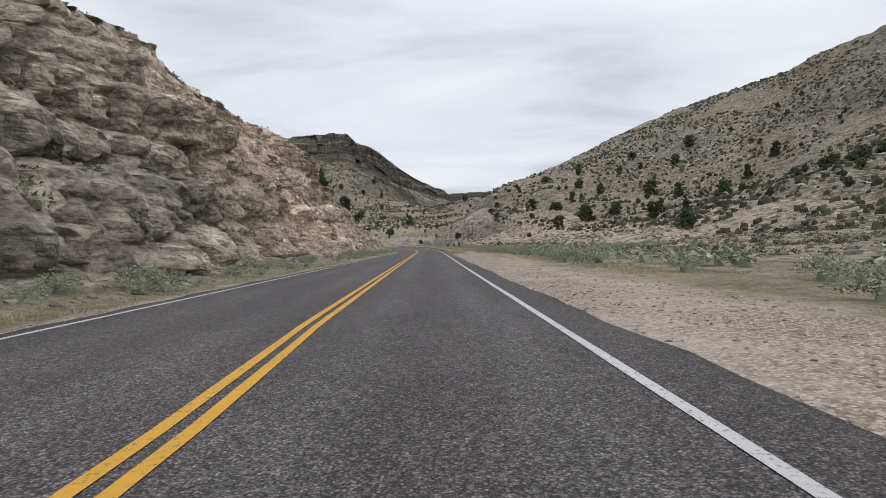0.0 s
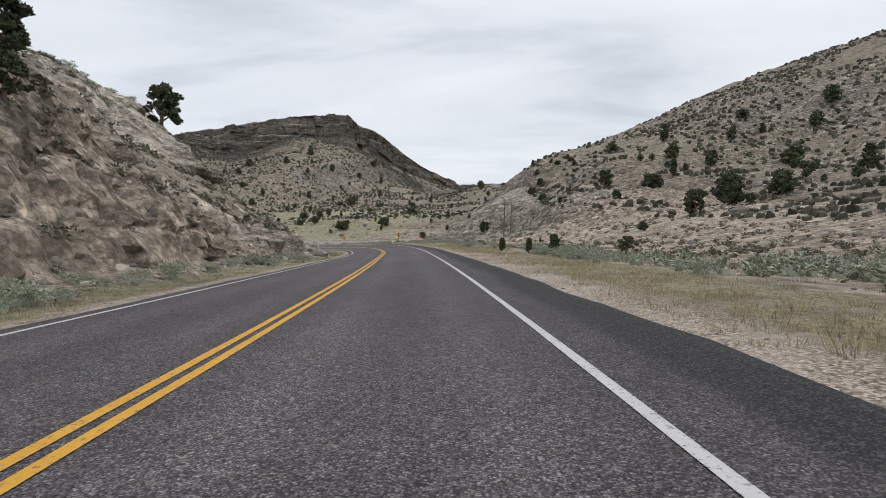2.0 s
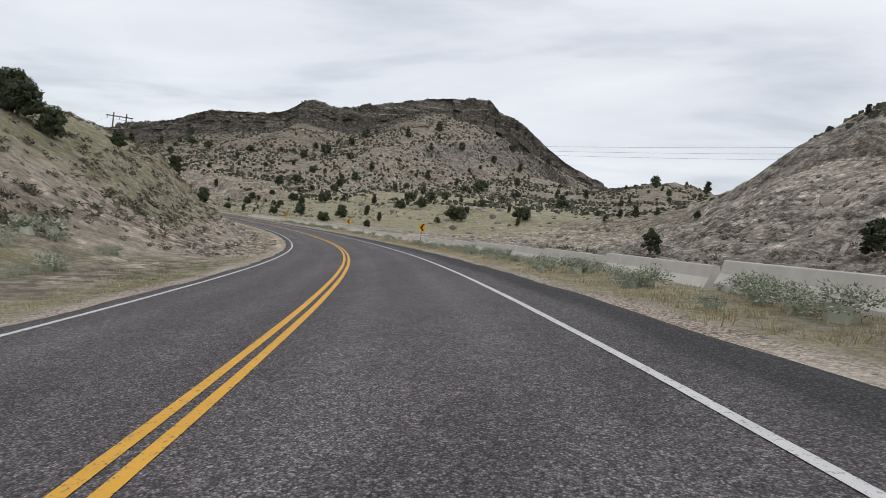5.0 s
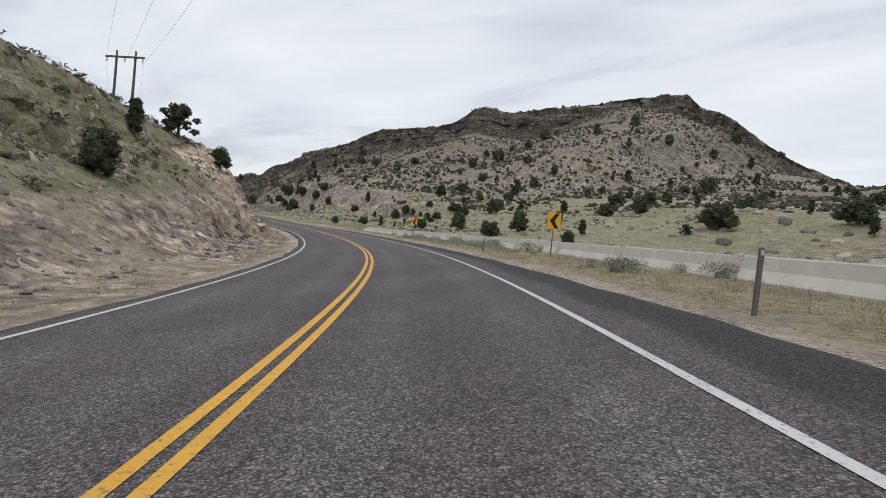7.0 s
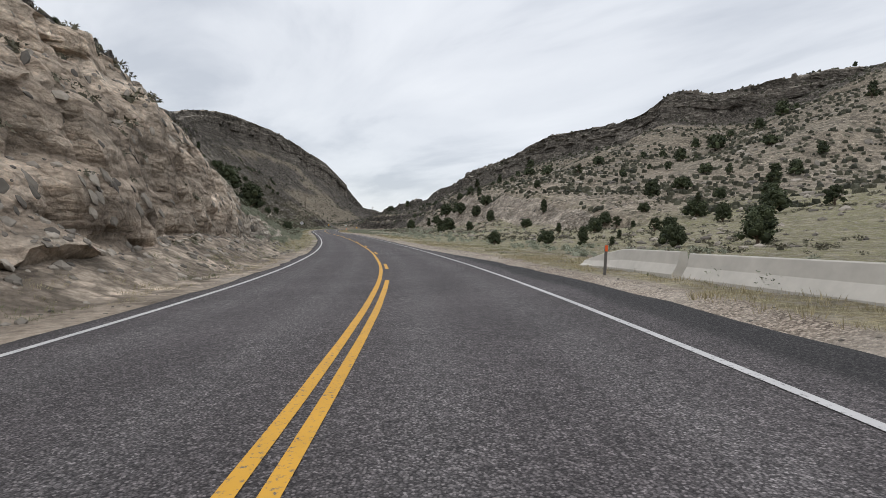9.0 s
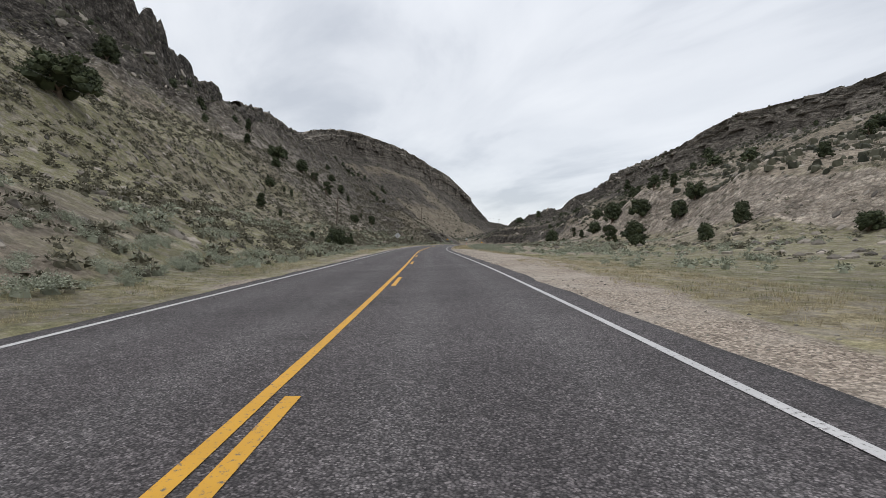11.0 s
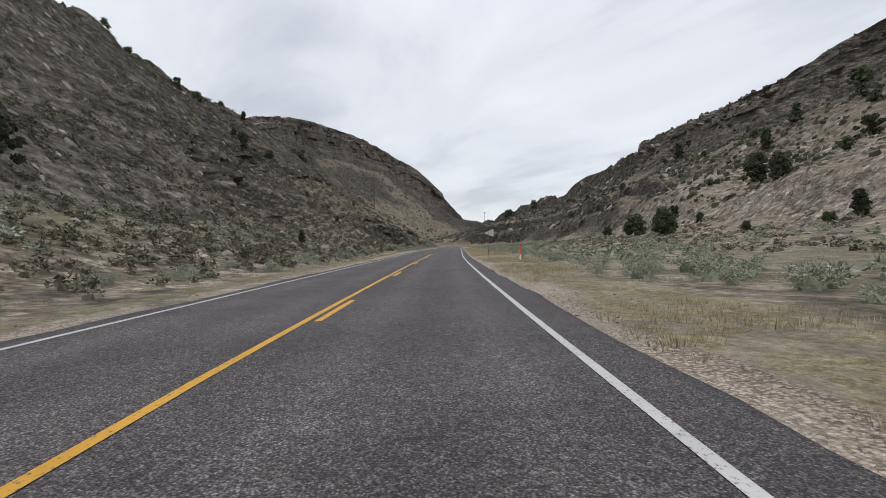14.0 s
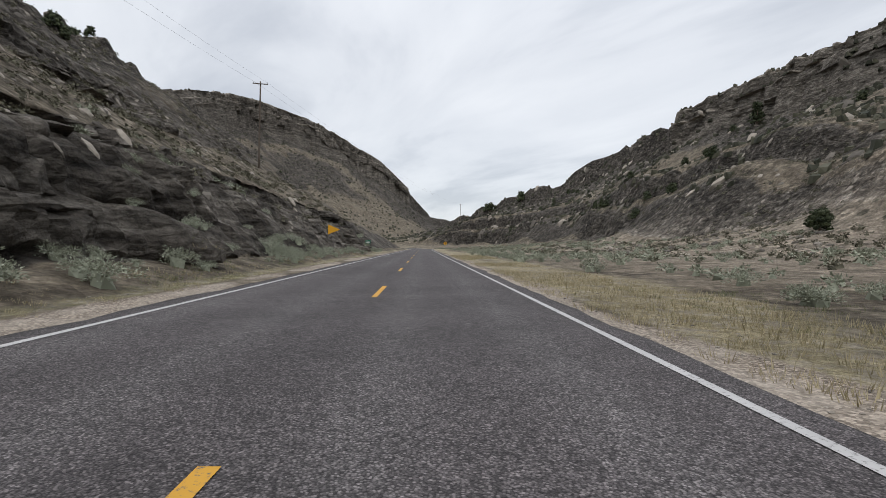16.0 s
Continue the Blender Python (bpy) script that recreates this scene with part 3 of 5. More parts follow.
def relief(x, y, s, u, h, steep):
    """Small relief: gullies, ledges and lumps."""
    au = np.abs(u)
    away = smooth(7, 30, au)
    g = fbm(x / 26, y / 26, 0, 4, 3) * 3.0 * away * smooth(0.1, 0.5, steep)
    g = g + fbm(x / 7, y / 7, 0, 3, 9) * 0.55 * smooth(6, 16, au) * (0.35 + steep)
    k = 4.5
    q = (h + 3 * fbm(x / 40, y / 40, 0, 2, 17)) / k
    f = q - np.floor(q)
    ledge = (np.floor(q) + smooth(0.55, 0.95, f) - q) * k
    rocky = smooth(0.05, 0.3, fbm(x / 55, y / 55, 0, 3, 23) + 0.35 * (steep - 0.45))
    g = g + ledge * 0.8 * rocky * smooth(12, 45, au) * smooth(0.25, 0.6, steep)
    beds = (h + 0.8 * fbm(x / 12, y / 12, 0, 3, 19)) / 1.5
    f = beds - np.floor(beds)
    broken = 0.55 + 0.9 * vnoise(x / 3.1, y / 3.1, h / 2, 21)
    g = g + outcrop(s, u) * ((np.floor(beds) + smooth(0.5, 0.8, f) - beds) * 1.5 * broken + 0.7 * fbm(x / 2.3, y / 2.3, h, 3, 27))
    crag = smooth(0.5, 0.9, steep) * smooth(24, 60, au)
    g = g + crag * (np.abs(fbm(x / 11, y / 11, h / 14, 3, 29)) * 2.6 - 0.8)
    return g, rocky


def outcrop(s, u):
    """Bedded ledges low on the outer side of the bend."""
    return smooth(146, 162, s) * (1 - smooth(206, 226, s)) * smooth(10, 15, u) * (1 - smooth(42, 66, u))


def cover(x, y, s, u, steep, rocky, near_cut):
    """What lies on the ground: shares of rock, grass, gravel, dark and tan stone."""
    n = fbm(x / 18, y / 18, 0, 3, 41)
    n2 = fbm(x / 5, y / 5, 0, 3, 43)
    au = np.abs(u)
    rock = smooth(0.55, 0.95, steep + 0.25 * n) + 0.35 * rocky * smooth(0.3, 0.5, steep) + 0.9 * outcrop(s, u) + 0.25 * n2 * smooth(0.2, 0.4, steep)
    earth = (smooth(62, 74, s) * (1 - smooth(94, 102, s)) + 0.9 * smooth(176, 186, s) * (1 - smooth(228, 242, s))) * (u < 0) * (1 - smooth(20, 30, au))
    rock = np.maximum(rock, near_cut) * (1 - 0.9 * np.clip(earth + 0.35 * n2 * earth, 0, 1))
    flat = 1 - smooth(0.10, 0.22, steep)
    grass = flat * (0.22 + 0.8 * n) * smooth(6.0, 9.0, au)
    meadow = smooth(0, 1, 1 - np.hypot((x + 60) / 75, (y - 300) / 75)) + smooth(0, 1, 1 - np.hypot((x + 120) / 55, (y - 262) / 35))
    grass = np.maximum(grass, np.clip(meadow * 2.4, 0, 1) * (0.9 + 0.3 * n) * (1 - smooth(0.4, 0.6, steep)))
    bench = smooth(112, 128, s) * (1 - smooth(225, 240, s)) * smooth(-60, -40, u) * np.maximum(smooth(0, 8, -u - 10), smooth(5, 8, -u) * (1 - smooth(160, 176, s)))
    grass = np.maximum(grass, bench * (0.62 + 0.5 * n))
    grass = np.maximum(grass, smooth(176, 186, s) * (1 - smooth(236, 262, s)) * smooth(7.5, 10, -u) * (1 - smooth(22, 30, au)) * (0.7 + 0.4 * n))
    slope_grass = smooth(285, 310, s) * (1 - 0.45 * smooth(395, 430, s)) * (1 - smooth(445, 480, s)) * np.where(u < 0, smooth(8, 12, au) * (1 - smooth(34, 52, au)), 0.8 * smooth(14, 20, au) * (1 - smooth(36, 60, au)))
    grass = np.maximum(grass, slope_grass * (0.68 + 0.5 * n + 0.25 * n2))
    outer = np.interp(s, (0, 40, 60, 100, 118, 250, 300, 320, 360, 380, 700), (6.2, 6.0, 5.5, 5.3, 4.6, 4.6, 4.7, 6.8, 6.8, 3.9, 3.9))
    verge = np.where(u > 0, smooth(3.0, 3.3, au) * (1 - smooth(outer - 0.5, outer + 0.5, au + 0.6 * n2)), smooth(2.7, 2.9, au) * (1 - smooth(3.4, 3.9, au + 0.5 * n2)))
    strip = np.where(u > 0, smooth(outer - 0.4, outer + 0.2, au) * (1 - smooth(outer + 2.0, outer + 4.5, au + 2 * n)), smooth(3.5, 3.8, au) * (1 - smooth(4.6 - 0.4 * smooth(290, 320, s), 6.0 - 0.8 * smooth(290, 320, s), au + n)) * (1 - 0.85 * smooth(172, 180, s) * (1 - smooth(262, 272, s))))
    grass = np.maximum(grass, strip * (0.75 + 0.3 * n2))
    straw = np.clip(np.where(u > 0, strip * (0.75 + 0.6 * n2 + 0.2 * smooth(360, 380, s)), 0.35 * strip), 0, 1)
    gravel = np.clip(verge, 0, 1)
    dark = smooth(455, 475, s) * (1 - smooth(0, 20, u)) + 0.5 * smooth(560, 620, s) + (0.1 + 0.25 * smooth(395, 430, s)) * smooth(290, 330, s) * smooth(8, 14, -u) + 0.45 * smooth(300, 340, s) * smooth(30, 46, -u) + 0.45 * smooth(300, 420, s) * smooth(40, 90, u) + 0.9 * smooth(500, 540, s) * smooth(36, 44, u)
    dark = dark + 0.35 * outcrop(s, u) + (0.3 + 0.25 * (u < 0)) * smooth(300, 330, s) * (np.abs(u) > 7)
    tan = (smooth(20, 36, s) * (1 - smooth(92, 104, s)) + smooth(165, 185, s) * (1 - smooth(262, 275, s))) * (u < 0) * (1 - smooth(30, 55, au))
    tan = tan * (0.8 + 0.4 * n) + 0.15 + 0.7 * (u > 6) * smooth(60, 85, s) * (1 - smooth(150, 175, s)) * (1 - smooth(40, 80, u)) + 0.55 * (u < -5) * (1 - smooth(12, 18, au)) * smooth(315, 340, s) * (1 - smooth(400, 425, s)) + 0.3 * (u > 8) * smooth(310, 340, s) * (1 - smooth(500, 560, s)) * (1 - smooth(40, 70, u))
    return rock, grass, gravel, np.clip(dark, 0, 1), np.clip(tan, 0, 1), straw


def cap_band(crest, size, top=0.3):
    """Cliffs of caprock along a crest, in two tiers with a bench between, broken into upright blocks."""
    line = hermite([c[:3] for c in crest], 2.2)
    xy, z = line[:, :2], line[:, 2]
    along = np.concatenate([[0], np.cumsum(np.linalg.norm(np.diff(xy, axis=0), axis=1))])
    t = np.gradient(xy, axis=0)
    t /= np.linalg.norm(t, axis=1)[:, None]
    side = np.stack([t[:, 1], -t[:, 0]], 1)
    side *= np.sign(((np.array([-120.0, 230.0]) - xy) * side).sum(1))[:, None]
    steps = np.linspace(0, 1, 46)
    out = np.interp(steps, (0, 0.08, 0.14, 0.17, 0.38, 0.45, 0.48, 0.74, 0.85, 1), (-14, 6, 11.5, 12, 13.2, 16.5, 17, 18.5, 27, 40)) * size
    fall = np.interp(steps, (0, 0.08, 0.14, 0.17, 0.38, 0.45, 0.48, 0.74, 0.85, 1), (6, 0.2, 0.6, 1.2, 12, 13.5, 14.5, 29, 37, 52)) * size
    A, O = np.meshgrid(along, out, indexing="ij")
    F = np.broadcast_to(fall, A.shape)
    face = np.broadcast_to(smooth(0.12, 0.2, steps) * (1 - smooth(0.78, 0.9, steps)), A.shape)
    bay = fbm(A / (60 * size), 0 * A, F / (40 * size), 3, 131) * 7 * size
    for wide, deep, seed in ((9.0, 4.2, 133), (3.6, 2.0, 137)):
        tier = np.floor(F / (13.5 * size)).astype(np.int64)
        cell = np.floor((A + 2.5 * fbm(A / 5, F / 9, 0, 2, seed)) / (wide * size)).astype(np.int64)
        bay = bay + (_hash(cell, tier, 0 * cell, seed) - 0.5) * deep * size
    O = O + bay * (0.25 + face)
    lift = (_hash(np.floor(along / (11 * size)).astype(np.int64), 0 * along.astype(np.int64), 0 * along.astype(np.int64), 139) - 0.5) * 2.4 * size
    Z = z[:, None] + lift[:, None] * (1 - smooth(0.4, 0.9, steps))[None] - F * (0.75 + 0.35 * fbm(along / 70, 0 * along, 0, 2, 141))[:, None]
    X, Y = xy[:, :1] + side[:, :1] * O, xy[:, 1:] + side[:, 1:] * O
    # the foot runs into the slope below
    foot = smooth(0.72, 0.84, steps)[None]
    Z = Z * (1 - foot) + (height(X, Y) - 3.0) * foot
    dark = np.clip(top + (0.88 - top) * smooth(0.13, 0.24, np.broadcast_to(steps, A.shape) + 0.05 * fbm(A / 9, F / 3, 0, 3, 143)) - 0.45 * smooth(0.39, 0.42, steps) * (1 - smooth(0.46, 0.5, steps)), 0, 1)
    zero = 0 * A
    return X, Y, Z, zero + 1 - 0.9 * smooth(0.82, 0.98, steps), zero, zero, dark, zero + 0.1, zero + smooth(0.8, 0.95, steps), zero


def build_ground():
    # the strip along the road, with ledges pushed in and out of its cuttings
    s = np.concatenate([np.arange(-40, 4, 0.6), np.arange(4, 122, 0.22), np.arange(122, 176, 0.7), np.arange(176, 280, 0.24), np.arange(280, 466, 0.7), np.arange(466, 540, 0.26), np.arange(540, 790, 1.7)])
    left = -np.concatenate([np.linspace(4.0, 5.0, 5)[:-1], np.linspace(5.0, 17.0, 74)[:-1], np.linspace(17.0, 27.0, 30)[:-1], np.linspace(27.0, 76.0, 36)])[::-1]
    right = np.linspace(0, 1, 50) ** 1.5 * 66 + 4.0
    u = np.concatenate([left, [-3.6, -2.0, 0.0, 2.0, 3.6], right])
    S, U = np.meshgrid(s, u, indexing="ij")
    base = table(S, U)
    slope = np.zeros_like(U)
    slope[:, 1:-1] = np.abs((base[:, 2:] - base[:, :-2]) / (U[:, 2:] - U[:, :-2]))
    X, Y = plan(S, U)
    H = height(X, Y, S, U)
    gx = np.gradient(H, axis=0) / np.gradient(S, axis=0)
    across = np.abs(np.gradient(H, axis=1) / np.gradient(U, axis=1))
    steep = np.hypot(gx, np.where(U > 30, across, slope))
    small, rocky = relief(X, Y, S, U, H, steep)
    AU = np.abs(U)
    cut = smooth(0.45, 0.8, steep) * (U < 0) * (1 - smooth(20, 34, AU)) * smooth(4.8, 6.0, AU)
    zone = np.interp(S, (-40, 124, 133, 168, 178, 276, 290, 432, 448, 540, 555), (1, 1, 0, 0, 1, 1, 0, 0, 1, 1, 0))
    cut = np.where(U < 0, cut * zone, 0.0)
    small = np.where((U < 0) & (S > 285) & (S < 460), small * 0.6, small)
    # the crags along the top of the slope
    crag = 1 - smooth(18, 34, ridge(X, Y, LEFT_HILL)[1] + 6 * fbm(X / 14, Y / 14, 0, 3, 85))
    lump = _hash(np.floor(X / 3.1 + 0.6 * fbm(X / 6, Y / 6, 0, 2, 87)).astype(np.int64), np.floor(Y / 3.1).astype(np.int64), np.floor(H / 4).astype(np.int64), 89) - 0.5
    small = small + crag * (np.abs(fbm(X / 7, Y / 7, H / 9, 3, 86)) * 4.5 - 1.4 + 2.0 * lump)
    # layered beds broken into blocks, each standing out or back by its own measure, with open joints
    wx, wz = fbm(S / 3, H / 3, U / 6, 3, 51), fbm(S / 6, H / 4, U / 6, 3, 52)
    push = fbm(S / 11, H / 4, U / 14, 3, 53) * 1.5
    run = 1 / np.clip(steep, 0.6, 2.5)
    for wide, tall, deep, tread, seed in ((4.4, 3.9, 1.6, 0.25, 61), (1.7, 1.9, 1.05, 0.3, 62), (0.8, 0.85, 0.65, 0.25, 63)):
        zz = (H + 1.3 * wz) / tall
        bed = np.floor(zz).astype(np.int64)
        ss = (S + 0.5 * wx) / wide + 3 * _hash(bed, 0 * bed, 0 * bed, seed + 9)
        cell = np.floor(ss).astype(np.int64)
        deck = np.floor(U / 5).astype(np.int64)
        fz, fs = zz - bed, ss - cell
        gap = np.minimum(np.minimum(fz, 1 - fz) * tall, np.minimum(fs, 1 - fs) * wide)
        push = push + (_hash(cell, bed, deck, seed) - 0.5) * deep + tread * tall * run * (fz - 0.5)
        push = push - 0.4 * deep * np.exp(-(gap / 0.17) ** 2) * (_hash(cell, bed, deck, seed + 3) > 0.35)
    weak = smooth(0.0, 0.3, fbm(S / 16, H / 9, 0, 3, 59) + 0.22 * smooth(176, 186, S) * (1 - smooth(262, 275, S)) + 0.17 * smooth(50, 60, S) * (1 - smooth(92, 102, S)))
    bank = (smooth(62, 74, S) * (1 - smooth(94, 102, S)) + smooth(176, 186, S) * (1 - smooth(228, 242, S))) * (U < 0)
    push = cut * push * (1 - 0.6 * weak) * (1 - 0.5 * bank) * (0.25 + 0.75 * smooth(0.5, 0.9, steep))
    small = small + cut * fbm(S / 1.2, U / 1.2, H / 1.2, 3, 67) * 0.45
    road = 1 - smooth(4.0, 5.2, AU)
    Z = H + small * (1 - road) + fbm(X / 0.9, Y / 0.9, 0, 3, 71) * 0.07 * smooth(4.2, 6.5, AU) - 0.05 * (1 - smooth(3.0, 3.9, AU))
    AE = np.where(U < 0, AU * 0.79, AU * 0.86)
    edge = smooth(50, 60, AE) + smooth(750, 789, S)
    Z = Z - edge * 1.5
    PU = np.where(U < -5.0, np.minimum(U + push, -4.9), U)
    X, Y = plan(S, PU)
    rock, grass, gravel, dark, tan, straw = cover(X, Y, S, U, steep, rocky, cut)
    rock, dark = np.maximum(rock, crag), np.maximum(dark, crag * 0.9)
    fields = [(X, Y, Z, rock, grass, gravel, dark, tan, smooth(18, 40, AU), straw)]
    shapes = [X.shape]
    # the hills beyond
    gxs = np.concatenate([[-4500, -3500, -2600, -2000, -1700, -1500], np.arange(-1380, -1000, 12), np.arange(-1000, -500, 5), np.arange(-500, 200, 3.8), np.arange(200, 260, 6), np.arange(260, 520, 14), [600, 800, 1200, 1800, 2600, 4500]])
    gys = np.concatenate([[-4500, -2500, -1200, -700, -400, -250], np.arange(-180, 20, 9), np.arange(20, 560, 3.8), np.arange(560, 700, 5), np.arange(700, 900, 6), np.arange(900, 1000, 14), [1050, 1150, 1300, 1600, 2200, 3200, 4500]])
    X, Y = np.meshgrid(gxs, gys, indexing="ij")
    S, U = station(X, Y)
    H = height(X, Y, S, U)
    steep = np.hypot(np.gradient(H, gxs, axis=0), np.gradient(H, gys, axis=1))
    small, rocky = relief(X, Y, S, U, H, np.minimum(steep, 1.2))
    AU = np.abs(U)
    Z = H + small
    inside = (1 - smooth(46, 58, np.where(U < 0, AU * 0.79, AU * 0.86))) * smooth(-40, -36, S) * (1 - smooth(730, 780, S))
    Z = Z - inside * 7.0
    rock, grass, gravel, dark, tan, straw = cover(X, Y, S, U, np.minimum(steep, 1.2), rocky, 0 * X)
    cap = 0 * X
    for crest, wide in ((MESA, 30), (KNOB_HILL, 17), (LEFT_HILL, 14), (WEST_RIDGE, 26)):
        cap = np.maximum(cap, 1 - smooth(wide, wide * 1.5, ridge(X, Y, crest)[1] + 5 * fbm(X / 15, Y / 15, 0, 2, 77)))
    rock = np.maximum(rock, cap)
    upper = np.maximum(0.55 * (1 - smooth(30, 170, ridge(X, Y, MESA)[1])), 0.8 * (1 - smooth(20, 90, ridge(X, Y, KNOB_HILL)[1])))
    upper = np.maximum(upper, 0.8 * smooth(34, 85, Z + 8 * fbm(X / 30, Y / 30, 0, 3, 79)) * (Y > 300))
    dark = np.maximum(np.maximum(np.maximum(dark, 0.52 + 0.3 * fbm(X / 25, Y / 25, 0, 3, 83)), cap * 0.95), upper * 0.8)
    dark = np.maximum(dark, (X < -560) * 0.8)
    fields.append((X, Y, Z, rock, grass, gravel * 0, dark, tan, 0 * X + 1, 0 * X))
    shapes.append(X.shape)
    for crest, size in ((MESA[1:14], 1.15), (KNOB_HILL[5:18], 0.42), (WEST_RIDGE[1:11], 0.85)):
        fields.append(cap_band(crest, size))
        shapes.append(fields[-1][0].shape)
    verts, quads, masks, start = [], [], [], 0
    for f, (nx, ny) in zip(fields, shapes):
        verts.append(np.stack([a.ravel() for a in f[:3]], 1))
        k = np.arange((nx - 1) * (ny - 1))
        i = (k // (ny - 1)) * ny + k % (ny - 1) + start
        quads.append(np.stack([i, i + ny, i + ny + 1, i + 1], 1))
        masks.append(np.stack([a.ravel() for a in f[3:]], 1))
        start += nx * ny
    v, q, m = np.vstack(verts), np.vstack(quads), np.vstack(masks)
    faces_flat = m[q[:, 0], 0] > 0.12
    # the strip runs along the road with u to the right: turn its faces up
    n0 = len(quads[0])
    q[:n0] = q[:n0, ::-1]
    ob = new("ground", mesh_from("ground", v, q, GROUND))
    ob.data.polygons.foreach_set("use_smooth", ~faces_flat)
    for k, name in enumerate(("rock", "grass", "gravel", "dark", "tan", "scrub", "straw")):
        ob.data.attributes.new(name, "FLOAT", "POINT").data.foreach_set("value", m[:, k].astype(np.float32))
    return tagged(ob, "dry canyon ground of tan soil, grass, gravel and rock ledges", "ground", kind="structure")


def mesh_from(name, verts, quads, material, smooth_faces=True):
    me = bpy.data.meshes.new(name)
    verts, quads = np.asarray(verts, np.float32), np.asarray(quads, np.int32)
    k = quads.shape[1]
    me.vertices.add(len(verts))
    me.vertices.foreach_set("co", verts.ravel())
    me.loops.add(quads.size)
    me.loops.foreach_set("vertex_index", quads.ravel())
    me.polygons.add(len(quads))
    me.polygons.foreach_set("loop_start", np.arange(len(quads), dtype=np.int32) * k)
    me.polygons.foreach_set("loop_total", np.full(len(quads), k, np.int32))
    me.polygons.foreach_set("use_smooth", np.full(len(quads), smooth_faces))
    me.materials.append(material)
    me.update(calc_edges=True)
    me.validate()
    return me


ground = build_ground()


# ---- road ----
LANE = 2.85


def ribbon(name, s, u0, u1, lift, material, label="", kind="structure", parent=None, thick=0.0, cols=2, wobble=0.0):
    """A strip along the road from offset u0 to u1."""
    s = np.asarray(s, float)
    t = np.linspace(0, 1, cols)
    S = np.repeat(s[:, None], cols, 1)
    u0, u1 = (np.broadcast_to(np.asarray(e, float), s.shape)[:, None] for e in (u0, u1))
    U = u0 + (u1 - u0) * t[None]
    if wobble:
        U[:, 0] += wobble * fbm(s / 1.1, 0 * s, 0, 3, 5)
        U[:, -1] += wobble * fbm(s / 1.3, 0 * s + 9, 0, 3, 6)
    X, Y = plan(S, U)
    Z = road_z(S) + road_bank(S) * U + lift
    v = np.stack([X.ravel(), Y.ravel(), Z.ravel()], 1)
    nx, ny = S.shape
    k = np.arange((nx - 1) * (ny - 1))
    i = (k // (ny - 1)) * ny + k % (ny - 1)
    q = np.stack([i, i + 1, i + ny + 1, i + ny], 1)
    if thick:
        a, b = np.arange(nx - 1) * ny, np.arange(nx - 1) * ny + ny - 1
        low = v.copy()
        low[:, 2] -= thick
        m = len(v)
        v = np.vstack([v, low])
        q = np.vstack([q, np.stack([a, a + ny, a + ny + m, a + m], 1), np.stack([b + m, b + ny + m, b + ny, b], 1)])
    ob = new(name, mesh_from(name, v, q, material))
    if parent:
        ob.parent = parent
    return ob, U


stations = np.arange(-40, 785, 0.8)


def edge_line(s):
    """Offset of the white line along the outer lane."""
    return np.interp(s, (0, 43, 76, 105, 131, 142, 200, 223, 243, 255, 330, 364, 398, 434, 471, 520), (2.71, 2.80, 2.88, 2.94, 3.01, 3.02, 2.80, 2.94, 2.90, 2.85, 2.81, 2.78, 2.74, 2.82, 2.97, 2.9))


def inner_line(s):
    """Offset of the white line along the oncoming lane."""
    return np.interp(s, (0, 20, 60, 300, 330, 366, 400, 436, 468), (-3.14, -3.05, -2.88, -2.85, -2.68, -2.62, -2.74, -2.56, -2.5))


def centre_line(s, side):
    """Offset of one of the yellow lines."""
    return np.interp(s, (0, 2.6, 6, 42, 92, 131, 200, 223, 244, 255, 330, 364, 382, 399, 416, 434, 468), (0.15, 0.15, 0.04, 0.0, -0.02, -0.04, 0.04, 0.01, 0.06, 0.13, -0.02, 0.06, -0.02, -0.11, 0.02, 0.15, 0.1)) + 0.085 * side


APRON = 3.32 + 0.85 * smooth(45, 75, stations) * (1 - smooth(252, 275, stations))
road, RU = ribbon("road", stations, inner_line(stations) - 0.36, APRON, 0.02, ASPHALT, thick=0.25, cols=46, wobble=0.13)
tagged(road, "worn grey chip-seal two-lane road winding through the canyon", "road", kind="structure")
uu = np.concatenate([RU.ravel(), RU.ravel()])
ss = np.concatenate([np.repeat(stations[:, None], 46, 1).ravel()] * 2)
wheel = sum(np.exp(-((uu - c) / 0.28) ** 2) for c in (-2.1, -0.75, 0.75, 2.1))
fresh = smooth(0.42, 0.7, uu - edge_line(ss) + 0.2 * fbm(ss / 2, uu * 0, 0, 3, 8)) * (0.4 + 0.6 * smooth(44, 56, ss) * (1 - smooth(255, 275, ss)))
fresh = np.maximum(fresh, smooth(0.12, 0.3, inner_line(ss) - uu) * 0.5)
road.data.attributes.new("track", "FLOAT", "POINT").data.foreach_set("value", wheel.astype(np.float32))
road.data.attributes.new("fresh", "FLOAT", "POINT").data.foreach_set("value", fresh.astype(np.float32))


def marking(s0, s1, u, width, material, label, step=0.8, name="line_marking"):
    n = max(3, int((s1 - s0) / step))
    s = np.linspace(s0, s1, n)
    u = u(s) if callable(u) else u
    ob, _ = ribbon(name, s, u - width / 2, u + width / 2, 0.026, material, wobble=0.006)
    return tagged(ob, label, "road marking", kind="structure")


